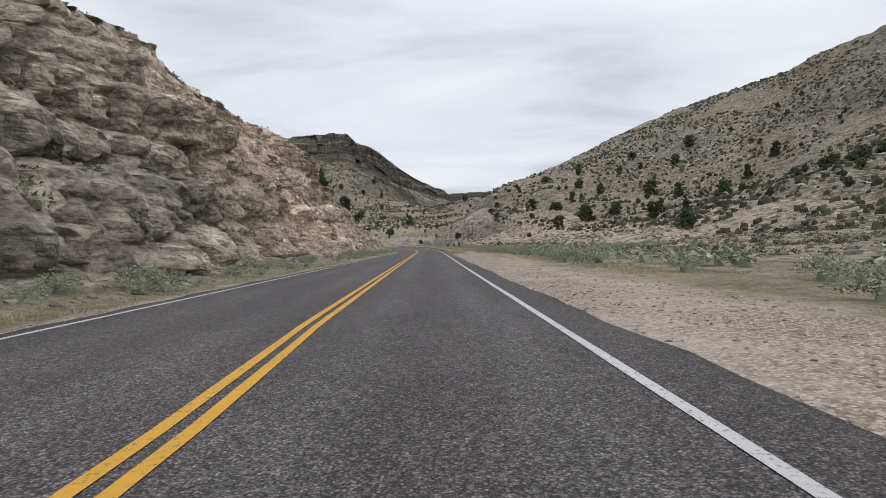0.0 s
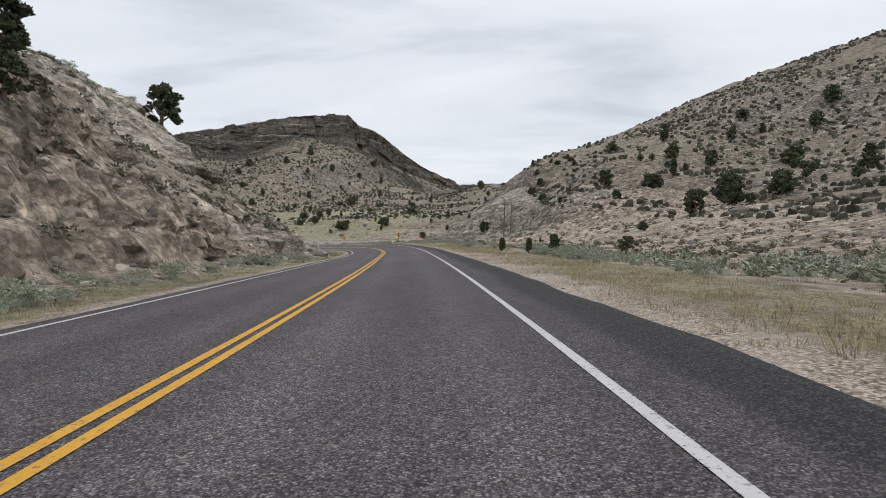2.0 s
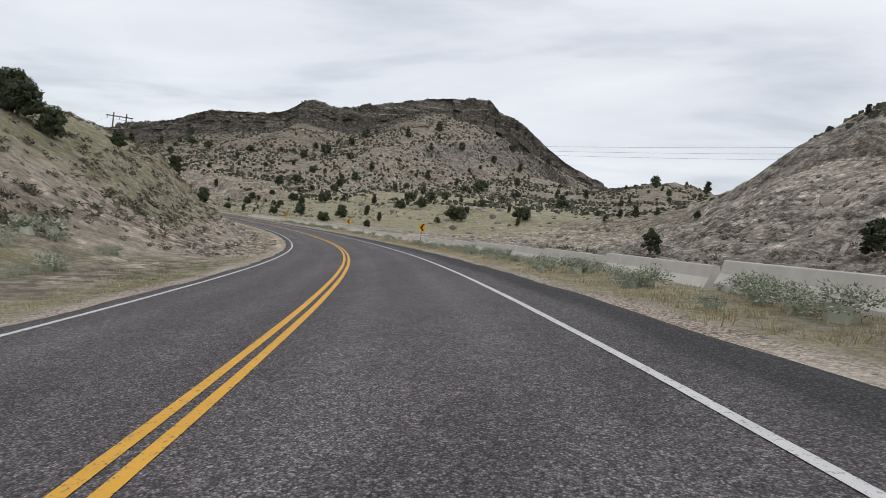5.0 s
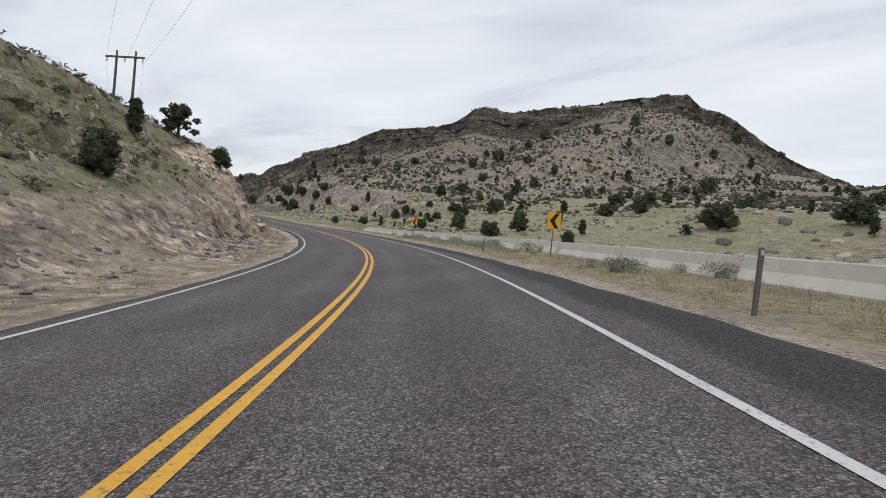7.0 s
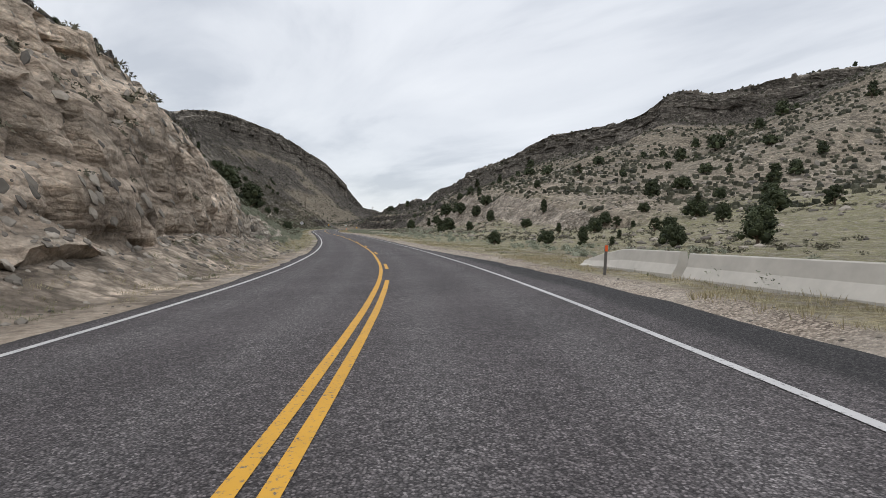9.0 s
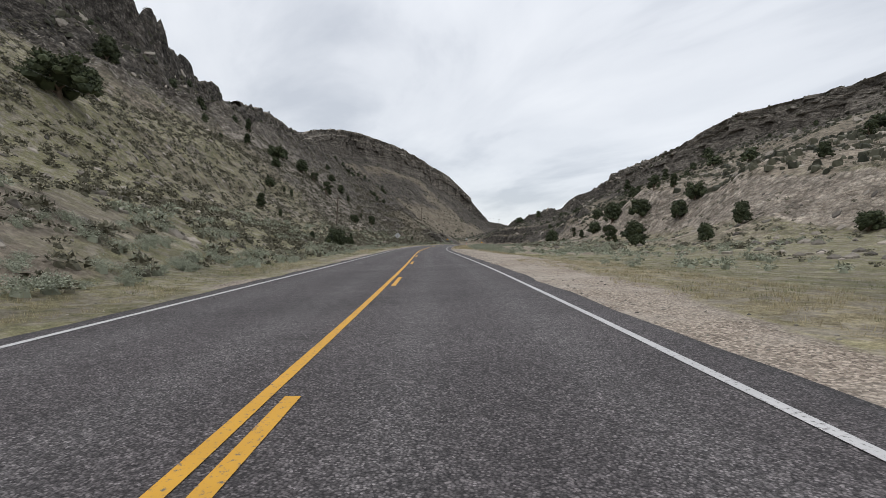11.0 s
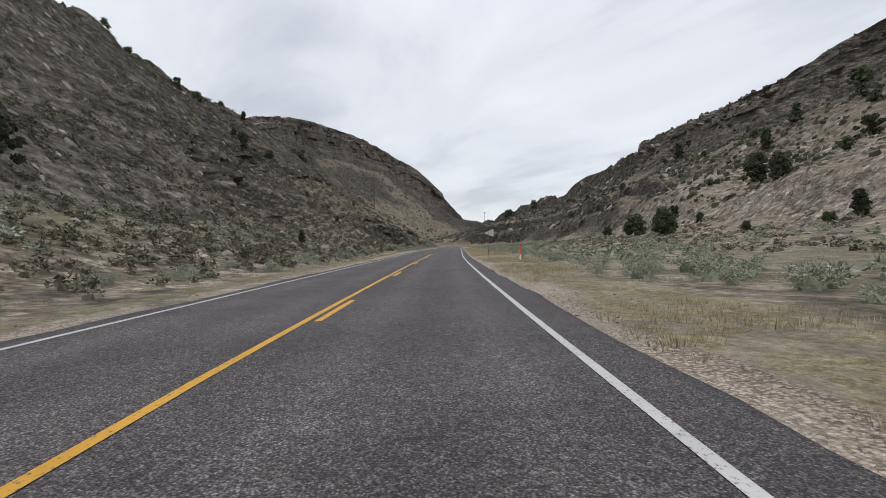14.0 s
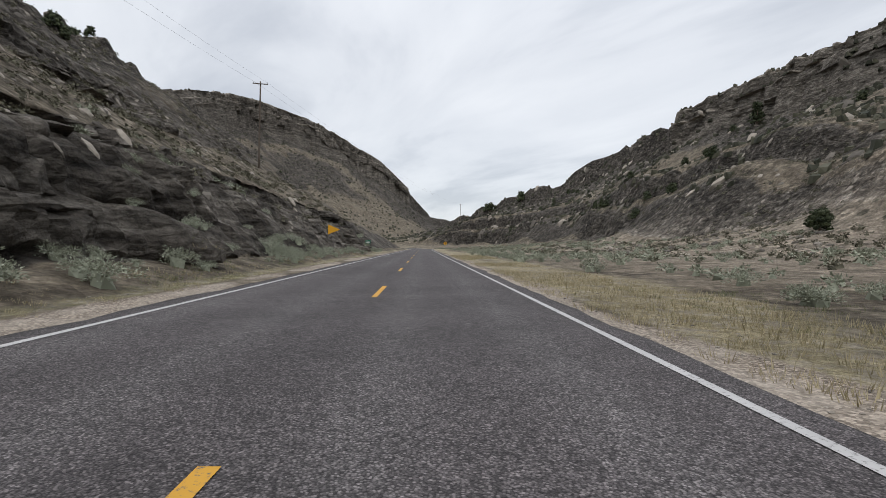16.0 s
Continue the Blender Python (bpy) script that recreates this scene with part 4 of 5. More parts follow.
marking(-40, 780, inner_line, 0.09, WHITE, "solid white edge line on the asphalt")
marking(-40, 780, edge_line, 0.088, WHITE, "solid white edge line on the asphalt")
marking(-40, 441.5, lambda s: centre_line(s, -1), 0.09, YELLOW, "solid yellow centre line, one of a pair")
marking(-40, 251.5, lambda s: centre_line(s, 1), 0.09, YELLOW, "solid yellow centre line, one of a pair")
for c in [256.3 + 9.9 * k for k in range(9)] + [346.5 + 9.44 * k for k in range(32)]:
    marking(c - 1.25, c + 1.25, lambda s: centre_line(s, 1), 0.095, YELLOW, "short yellow centre dash on the asphalt")



# ---- building helpers ----
from mathutils.bvhtree import BVHTree

bpy.context.view_layer.update()
SURFACE = BVHTree.FromObject(ground, bpy.context.evaluated_depsgraph_get())
RNG = np.random.default_rng(7)


def drop(x, y):
    """Height and normal of the ground's surface at x, y."""
    hit, normal, _, _ = SURFACE.ray_cast(Vector((float(x), float(y), 400.0)), Vector((0, 0, -1)))
    if hit is None:
        return 0.0, Vector((0, 0, 1))
    return hit.z, normal


def part(name, bm, material, parent, label=""):
    """Links a bmesh as one mesh object under a thing or a part."""
    me = bpy.data.meshes.new(name)
    bm.to_mesh(me)
    bm.free()
    me.materials.append(material)
    ob = new(name, me)
    ob.parent = parent
    return tagged(ob, label)


def thing(name, m, label, category, group=""):
    ob = new(name)
    ob.empty_display_size = 0.2
    ob.matrix_basis = m
    return tagged(ob, label, category, group)


def box(bm, size, at=(0, 0, 0), turn=(0, 0, 0), bevel=0.0):
    m = pose(*at, *turn) @ Matrix.Diagonal((*size, 1))
    made = bmesh.ops.create_cube(bm, size=1.0, matrix=m)["verts"]
    if bevel:
        edges = list({e for v in made for e in v.link_edges})
        bmesh.ops.bevel(bm, geom=edges, offset=bevel, segments=2, affect="EDGES", profile=0.6)
    return bm


def rod(bm, a, b, r0, r1, sides=10, rings=1, wobble=0.0, seed=0):
    """A tapered round bar from a to b."""
    a, b = Vector(a), Vector(b)
    rnd = random.Random(seed)
    axis = (b - a).normalized()
    side = axis.orthogonal().normalized()
    other = axis.cross(side)
    loops = []
    for k in range(rings + 1):
        t = k / rings
        c = a.lerp(b, t) + (side * rnd.uniform(-1, 1) + other * rnd.uniform(-1, 1)) * wobble * (0 < k < rings)
        r = r0 + (r1 - r0) * t
        loops.append([bm.verts.new(c + (side * math.cos(2 * math.pi * j / sides) + other * math.sin(2 * math.pi * j / sides)) * r) for j in range(sides)])
    for p, q in zip(loops[:-1], loops[1:]):
        for j in range(sides):
            bm.faces.new((p[j], p[(j + 1) % sides], q[(j + 1) % sides], q[j])).smooth = True
    bm.faces.new(loops[0][::-1])
    bm.faces.new(loops[-1])
    return bm


def slab(bm, outline, depth, y=0.0):
    """A plate in the x-z plane with that outline, facing -y."""
    front = [bm.verts.new((x, y, z)) for x, z in outline]
    back = [bm.verts.new((x, y + depth, z)) for x, z in outline]
    n = len(outline)
    bm.faces.new(front)
    bm.faces.new(back[::-1])
    for k in range(n):
        bm.faces.new((front[(k + 1) % n], front[k], back[k], back[(k + 1) % n]))
    bmesh.ops.recalc_face_normals(bm, faces=bm.faces)
    return bm


def rounded(corners, r, steps=4):
    """An outline with its corners rounded."""
    out, n = [], len(corners)
    for k in range(n):
        p, a, b = Vector(corners[k]), Vector(corners[k - 1]), Vector(corners[(k + 1) % n])
        u, v = (a - p).normalized() * r, (b - p).normalized() * r
        for j in range(steps + 1):
            t = j / steps
            out.append(tuple((p + u) * (1 - t) ** 2 + p * 2 * t * (1 - t) + (p + v) * t * t))
    return out


def heading(s):
    """Degrees by which the road's direction is turned from +y at a station."""
    t = [np.interp(s, ROAD_S, ROAD_T[:, k]) for k in (0, 1)]
    return math.degrees(math.atan2(-t[0], t[1]))


def roadside(s, u, turn=0.0, sink=0.03):
    x, y = (float(v) for v in plan(s, u))
    return pose(x, y, drop(x, y)[0] - sink, 0, 0, heading(s) + turn)


# ---- plants ----
def blob(rng, subdivisions=1, rough=0.22):
    bm = bmesh.new()
    bmesh.ops.create_icosphere(bm, subdivisions=subdivisions, radius=1.0)
    v = np.array([p.co for p in bm.verts])
    f = np.array([[p.index for p in q.verts] for q in bm.faces])
    bm.free()
    return v * (1 + rough * rng.uniform(-1, 1, (len(v), 1))), f


def leaves(rng, centres, radii, count, size, flat=0.35, up=0.0, slim=1.0, fill=0.8):
    """Small three-sided leaf sprays on the outside of overlapping clumps."""
    which = rng.choice(len(centres), count, p=radii ** 2 / (radii ** 2).sum())
    d = rng.normal(size=(count, 3))
    d[:, 2] = np.abs(d[:, 2]) * 0.8 + d[:, 2] * 0.2
    d /= np.linalg.norm(d, axis=1)[:, None]
    c = centres[which] + d * radii[which][:, None] * rng.uniform(fill, 1.16, (count, 1))
    a = rng.normal(size=(count, 3))
    a -= (a * d).sum(1)[:, None] * d * (1 - flat)
    a /= np.linalg.norm(a, axis=1)[:, None]
    b = np.cross(d, a)
    s = size * rng.uniform(0.6, 1.4, (count, 1))
    tip = d * s * (0.5 + up)
    v = np.stack([c - a * s * 0.5 * slim, c + a * s * 0.5 * slim, c + b * s * 0.7 * slim + tip], 1).reshape(-1, 3)
    return v, np.arange(len(v)).reshape(-1, 3)


def join(pieces):
    verts, faces, start = [], [], 0
    for v, f in pieces:
        verts.append(v)
        faces.append(f + start)
        start += len(v)
    return np.vstack(verts), np.vstack(faces)


def juniper_crown(rng, shape, detail):
    n = {"round": 20, "wide": 24, "tall": 14, "open": 20}[shape]
    wide, tall = {"round": (0.36, 0.72), "wide": (0.52, 0.62), "tall": (0.20, 0.86), "open": (0.42, 0.74)}[shape]
    k = np.arange(n)
    z = 0.16 + (tall - 0.0) * ((k + 0.5) / n) ** 0.9
    taper = np.where(z > 0.5, 1 - 0.75 * (z - 0.5) / 0.5, 1.0) * (0.8 + 0.4 * rng.random(n))
    ang = k * 2.4 + rng.uniform(-0.5, 0.5, n)
    rad = wide * taper * rng.uniform(0.45, 0.9, n)
    c = np.stack([np.cos(ang) * rad, np.sin(ang) * rad, z], 1)
    r = (0.11 if shape == "tall" else 0.088 if shape == "open" else 0.145) * rng.uniform(0.8, 1.25, n)
    c, r = np.vstack([c, [(0, 0, 0.42)]]), np.append(r, wide * (0.16 if shape == "open" else 0.62))
    pieces = []
    for p, q in zip(c, r):
        v, f = blob(rng, 1, 0.3)
        pieces.append((v * q * np.array([0.86, 0.86, 0.8]) + p, f))
    count, size = ((2600, 0.046) if detail > 1 else (220, 0.12))
    pieces.append(leaves(rng, c, r * np.array([1.0]), count, size, up=0.35))
    return join(pieces)


JUNIPER_KINDS = []
for shape, detail, seed in (("round", 2, 1), ("wide", 2, 2), ("round", 2, 3), ("tall", 2, 4), ("open", 2, 5), ("round", 1, 6), ("wide", 1, 7), ("round", 1, 8), ("tall", 1, 9)):
    rng = np.random.default_rng(seed)
    crown = mesh_from("crown", *juniper_crown(rng, shape, detail), JUNIPER, False)
    bm = bmesh.new()
    rod(bm, (0, 0, -0.06), (0.02, 0.0, 0.42), 0.05, 0.028, 7, 4, 0.015, seed)
    for k in range(5):
        a = k * 1.3 + seed
        rod(bm, (0.01, 0, 0.10 + 0.05 * k), (0.26 * math.cos(a), 0.26 * math.sin(a), 0.30 + 0.09 * k), 0.024, 0.008, 5, 3, 0.02, seed + k)
    trunk = bpy.data.meshes.new("trunk")
    bm.to_mesh(trunk)
    bm.free()
    trunk.materials.append(BARK)
    JUNIPER_KINDS.append((crown, trunk, detail, shape))
JUNIPER_LABELS = {"round": "dark green rounded juniper tree on the dry slope", "wide": "broad dark green juniper with several merged crowns",
                  "tall": "small upright dark green juniper on the slope", "open": "open-crowned juniper tree with bare limbs showing"}


def plant_juniper(x, y, size, near, shape=None):
    z, _ = drop(x, y)
    kinds = [k for k in JUNIPER_KINDS if (k[2] > 1) == near and (shape is None or k[3] == shape)]
    kind = kinds[int(RNG.integers(len(kinds)))]
    m = pose(x, y, z - 0.06 * size, RNG.uniform(-4, 4), RNG.uniform(-4, 4), RNG.uniform(0, 360))
    wide = RNG.uniform(0.9, 1.2)
    ob = thing("juniper", m @ Matrix.Diagonal((size * wide, size * wide, size, 1)), JUNIPER_LABELS[kind[3]], "tree", "junipers on the slopes")
    for name, me in (("trunk", kind[1]), ("crown", kind[0])):
        o = new(name, me)
        o.parent = ob


JUNIPERS = []
JUNIPERS += [
    (-18.6, 79.3, 2.4), (-19.1, 83.4, 1.6), (41.6, 88.6, 3.3), (-14.9, 88.9, 1.4), (-17.3, 91.1, 2.7), (-19.5, 91.0, 1.2), (3.0, 98.9, 0.9), (2.1, 100.9, 0.7),
    (1.0, 103.5, 0.7), (52, 111, 2.7), (47, 115, 4.2), (12.7, 117.2, 1.5), (-28.1, 120.4, 3.7), (-30.2, 131.7, 0.9), (24.0, 144.6, 1.3), (33.6, 150.1, 3.9),
    (46, 158, 1.9), (54, 163, 4.1), (44, 161, 5.5), (117, 183, 4.8), (106, 181, 4.7), (97, 180, 4.7), (12, 155, 0.7), (81, 179, 4.6),
    (30, 175, 1.8), (40, 183, 3.6), (80, 200, 5.4), (47, 190, 3.6), (52, 195, 1.8), (61, 201, 3.6),
]
JUNIPERS += [
    (97, 217, 4.0), (107, 225, 4.9), (22, 188, 1.5), (33, 194, 4.3), (83, 218, 2.5), (73, 215, 3.2), (55, 209, 4.4), (83, 228, 2.9),
    (5.6, 189.3, 2.5), (58, 222, 4.5), (21, 206, 2.0), (-8.2, 190.8, 1.7), (-42.9, 172.1, 1.7), (-44.6, 171.3, 2.3), (45, 228, 3.3), (33, 223, 1.4),
    (20, 216, 2.3), (-51.9, 171.3, 2.4), (23, 221, 2.2), (33, 228, 1.5), (-50.7, 174.9, 2.0), (29, 227, 1.5), (33, 232, 1.4), (23, 227, 1.6),
    (28, 231, 1.3), (-54.5, 175.5, 2.4), (-48.5, 181.5, 1.2), (23, 235, 1.5), (4, 240, 1.3), (-3, 236, 1.4),
]
JUNIPERS += [
    (-56.0, 200.4, 1.7), (2, 273, 1.7), (-3, 268, 2.4), (-9, 264, 1.6), (-6, 268, 1.9), (-64.8, 205.5, 1.7), (-79.0, 219.8, 1.9), (-27.4, 265.6, 1.9), (-69.8, 210.7, 2.3),
    (-28, 279, 3.5), (-54.3, 244.6, 1.4), (-33, 289, 2.1), (-44, 274, 4.0), (-47, 269, 1.5), (41, 422, 5.5), (-44, 286, 2.0), (-59, 262, 2.0),
    (-21, 327, 3.3), (-67, 250, 2.3), (-42, 296, 2.6), (18, 422, 5.0), (-70, 265, 3.1), (-67, 273, 2.4), (-23, 363, 2.9),
    (-14, 385, 3.7), (-42, 332, 2.6), (-60, 296, 3.1), (-53, 316, 2.0), (-26, 378, 3.2),
]
JUNIPERS += [
    (-66, 295, 2.9), (-82, 266, 2.9), (-85.9, 261.1, 1.9), (-62, 313, 3.1), (-61, 324, 3.0), (-91.1, 260.4, 0.7), (-69, 311, 3.1), (-93.8, 260.1, 1.6),
    (-90.9, 268.1, 1.0), (-98.4, 253.7, 1.2), (-78, 303, 2.5), (-28, 420, 2.4), (-110.9, 234.2, 2.2), (-111.2, 236.4, 2.3), (-94.8, 275.9, 1.2), (-100.9, 263.4, 1.6),
    (-98.1, 271.8, 0.9), (-87, 301, 2.6), (-94.6, 288.0, 2.2), (-92, 296, 3.1), (-59, 373, 5.3), (-74, 340, 3.0), (-99.5, 281.1, 1.7), (-99.7, 284.8, 1.7),
    (-65, 369, 2.8), (-49, 418, 3.7), (-101, 294, 2.6), (-108.8, 281.9, 2.1), (-98, 310, 2.6), (-127.1, 241.3, 1.9),
]
JUNIPERS += [
    (-87, 344, 3.0), (-72, 382, 3.3), (-110, 293, 1.4), (-86, 354, 2.8), (-116, 283, 1.4), (-112, 299, 1.7), (-109, 310, 1.8), (-115, 296, 1.9),
    (-104, 326, 2.6), (-142.8, 232.1, 5.5), (-118, 297, 2.3), (-110, 320, 2.3), (-87, 384, 3.7), (-55, 468, 4.7), (-108, 338, 4.4), (-154, 238, 3.1),
    (-69, 452, 4.1), (-123, 319, 3.7), (-110, 355, 3.5), (-123, 331, 3.2), (-162, 238, 2.2), (-137, 303, 2.6), (-139, 300, 2.0), (-110, 371, 3.2),
    (-85, 435, 4.5), (-64, 487, 5.5), (-159.1, 255.7, 0.7), (-96, 413, 3.7), (-123, 352, 2.3), (-128, 351, 2.9),
]
JUNIPERS += [
    (-170.8, 252.1, 1.5), (-153, 297, 2.0), (-168.9, 261.3, 1.1), (-172.0, 254.3, 0.8), (-154, 304, 2.6), (-124, 377, 3.2), (-161.4, 295.3, 1.7), (-182.4, 254.0, 1.3),
    (-154, 319, 2.0), (-192, 234, 3.3), (-186.3, 254.0, 0.7), (-187.2, 256.3, 0.7), (-184.7, 265.3, 0.7), (-189.0, 257.5, 1.0), (-114, 424, 4.6), (-200.3, 251.9, 1.6),
    (-200.3, 256.4, 1.7), (-176, 309, 3.4), (-107, 459, 5.5), (-163, 346, 2.7), (-208.0, 252.3, 2.1), (-176.6, 319.2, 3.1), (-176.4, 322.4, 3.5), (-208.0, 256.9, 2.6),
    (-145, 391, 5.5), (-151, 381, 3.9), (-139, 407, 4.0), (-215, 259, 2.1), (-137, 420, 4.8), (-191, 317, 3.5),
]
JUNIPERS += [
    (-218, 263, 2.6), (-187, 329, 2.5), (-219, 268, 2.7), (-191, 325, 4.0), (-221, 266, 2.1), (-218, 274, 1.8), (-173, 369, 3.5), (-158, 403, 3.6),
    (-140, 440, 3.0), (-195, 332, 3.3), (-155, 423, 3.0), (-231.0, 278.7, 1.0), (-233.9, 274.4, 2.0), (-206, 331, 4.2), (-236.3, 272.6, 1.7), (-232.3, 281.6, 2.3),
    (-235.1, 276.5, 1.3), (-206, 337, 2.7), (-217, 335, 3.1), (-245.5, 296.9, 1.0), (-228, 340, 2.2), (-233, 345, 1.2), (-240, 343, 1.1), (-264.5, 304.9, 0.7),
    (-278, 296, 1.9), (-274.0, 303.5, 0.7), (-286, 288, 1.6), (-224, 401, 5.0), (-247, 361, 3.4), (-283.3, 295.3, 1.2),
]
JUNIPERS += [
    (-283.3, 296.4, 1.5), (-283.7, 300.1, 1.3), (-258, 352, 4.0), (-244, 378, 3.8), (-283.4, 312.7, 0.7), (-255, 368, 4.2), (-260.1, 362.6, 1.8), (-247, 398, 4.0),
    (-304.7, 298.7, 1.7), (-272, 361, 3.8), (-272, 371, 2.0), (-249, 416, 4.4), (-270, 393, 3.3), (-323, 307, 1.3), (-292, 374, 2.0), (-266, 425, 3.1),
    (-276, 406, 4.7), (-280, 425, 4.9), (-275, 444, 5.0), (-347, 466, 5.5), (-486, 499, 5.5), (-507, 494, 5.5), (-618, 179, 5.5), (-634, 219, 5.5),
]

for x, y, size in JUNIPERS:
    s, u = (float(v[0]) for v in station(np.array([x]), np.array([y])))
    near = abs(u) < 75 and s < 520
    near = near or (u < 0 and 70 < s < 150)
    plant_juniper(x, y, size * 1.08, near, "open" if u < 0 and 70 < s < 150 else "tall" if size < 1.1 else None)
# a bushy one by the verge
plant_juniper(*(float(v) for v in plan(340.5, -7.4)), 2.0, True, "wide")


def scatter(name, kinds, spots, material, label, category, flat=True, lay=0.35):
    """One mesh of many small copies. spots: x, y, size, squash."""
    verts, faces, start = [], [], 0
    for x, y, size, squash in spots:
        z, n = drop(x, y)
        v, f = kinds[int(RNG.integers(len(kinds)))]
        a = RNG.uniform(0, 2 * math.pi)
        c, s = math.cos(a), math.sin(a)
        w = v * size * np.array([1.0, 1.0, squash])
        w = np.stack([w[:, 0] * c - w[:, 1] * s, w[:, 0] * s + w[:, 1] * c, w[:, 2]], 1)
        lean = -(w[:, 0] * n.x + w[:, 1] * n.y) / max(n.z, 0.6)
        w[:, 2] += lean * lay
        verts.append(w + np.array([x, y, z]))
        faces.append(f + start)
        start += len(v)
    ob = new(name, mesh_from(name, np.vstack(verts), np.vstack(faces), material, not flat))
    return tagged(ob, label, category, kind="stuff")


def more_junipers(n, x0, x1, y0, y1, low, high, lowest, side, nearest):
    """Places for far junipers on the faces of the hills."""
    out = []
    while len(out) < n:
        x, y = RNG.uniform(x0, x1), RNG.uniform(y0, y1)
        _, u = (float(v[0]) for v in station(np.array([x]), np.array([y])))
        if u * side < nearest or vnoise(x / 22, y / 22, 0, 5) < 0.4 or drop(x, y)[0] < lowest:
            continue
        out.append((x, y, RNG.uniform(low, high) * RNG.uniform(0.8, 1.15), 1.0))
    return out


far_trees = more_junipers(90, -330, 40, 330, 560, 1.5, 3.0, 12, 1, 40) + more_junipers(90, 40, 165, 20, 230, 1.1, 2.4, 12, 1, 42) + more_junipers(60, 38, 110, 40, 150, 1.4, 2.8, 10, 1, 34)
far_trees += more_junipers(90, -480, -215, 190, 330, 1.2, 2.4, 16, -1, 32) + more_junipers(90, -340, -190, 185, 285, 0.8, 1.9, 16, -1, 30) + more_junipers(40, -520, -330, 400, 510, 1.4, 2.4, 12, 1, 34)
far_trees += more_junipers(30, -180, -30, 90, 190, 1.5, 2.6, 6, -1, 22) + more_junipers(60, -820, -600, 200, 480, 2.0, 3.4, 10, 1, -900)
far_trees += more_junipers(150, -330, -40, 570, 715, 3.2, 5.2, 12, 1, 40)
scatter("far_junipers", [juniper_crown(np.random.default_rng(k), "round", 1) for k in (11, 12, 13)], far_trees, JUNIPER, "small dark junipers dotted over the far slopes", "tree")


def dome_kind(rng):
    """A small ragged mound of twigs."""
    a = np.arange(5) * 2 * math.pi / 5 + rng.uniform(-0.3, 0.3, 5)
    low, high = 0.42 * rng.uniform(0.7, 1.2, 5), 0.34 * rng.uniform(0.5, 1.2, 5)
    v = np.vstack([np.stack([np.cos(a) * low, np.sin(a) * low, 0 * a - 0.1], 1), np.stack([np.cos(a + 0.3) * high, np.sin(a + 0.3) * high, rng.uniform(0.35, 0.75, 5)], 1)])
    f = [(k, (k + 1) % 5, 5 + k) for k in range(5)] + [((k + 1) % 5, 5 + (k + 1) % 5, 5 + k) for k in range(5)] + [(5, 6, 7), (5, 7, 8), (5, 8, 9)]
    return v, np.array(f)


def bush_kind(rng, count, size, tall=0.8, clumps=6, upright=0.8, slim=0.35):
    """A bush of slim sprays that fill several clumps round a low heart of twigs."""
    c = np.stack([rng.uniform(-0.3, 0.3, clumps), rng.uniform(-0.3, 0.3, clumps), rng.uniform(0.08, 0.42, clumps) * tall], 1)
    heart, faces = dome_kind(rng)
    spray = leaves(rng, c, rng.uniform(0.18, 0.30, clumps), count, size, flat=0.8, up=upright, slim=slim, fill=0.45)
    return join([(heart * np.array([0.5, 0.5, 0.5 * tall]), faces), spray])


def tuft_kind(rng, blades, spread, tall, width):
    a = rng.uniform(0, 2 * math.pi, blades)
    r = spread * np.sqrt(rng.random(blades))
    base = np.stack([np.cos(a) * r, np.sin(a) * r, 0 * a - 0.03], 1)
    b = rng.uniform(0, 2 * math.pi, blades)
    side = np.stack([np.cos(b), np.sin(b), 0 * b], 1) * width
    top = base + np.stack([np.cos(a) * tall * 0.35, np.sin(a) * tall * 0.35, tall * rng.uniform(0.5, 1.1, blades)], 1)
    v = np.stack([base - side, base + side, top], 1).reshape(-1, 3)
    return v, np.arange(len(v)).reshape(-1, 3)


def stone_kind(rng, subdivisions=1):
    v, f = blob(rng, subdivisions, 0.28)
    v = v * np.array([1.0, rng.uniform(0.6, 1.0), rng.uniform(0.45, 0.8)])
    for _ in range(4):
        n = rng.normal(size=3)
        n /= np.linalg.norm(n)
        d = rng.uniform(0.5, 0.75)
        over = np.maximum(v @ n - d, 0)
        v = v - over[:, None] * n * 0.85
    return v * 0.5, f


def spots_along(n, s0, s1, u0, u1, low, high, squash=1.0, patch=0.0, scale=9.0, seed=0, bias=1.0):
    """Random places in a stretch of the plan, thinned in patches."""
    out = []
    while len(out) < n:
        m = 2 * n + 50
        s, t = RNG.uniform(s0, s1, m), RNG.random(m) ** bias
        u = u0 + (u1 - u0) * t
        x, y = plan(s, u)
        keep = vnoise(x / scale, y / scale, 0, seed) >= patch
        size = RNG.uniform(low, high, m) * RNG.uniform(0.7, 1.2, m)
        out += [(a, b, c, squash) for a, b, c, k in zip(x, y, size, keep) if k]
    return out[:n]


def clear(spots):
    """Leaves out what would stand on the gravel pull-outs."""
    s, u = station(np.array([p[0] for p in spots]), np.array([p[1] for p in spots]))
    bare = (u > 0) & (u < 6.4) & ((s < 44) | ((s > 320) & (s < 362)))
    return [p for p, k in zip(spots, bare) if not k]


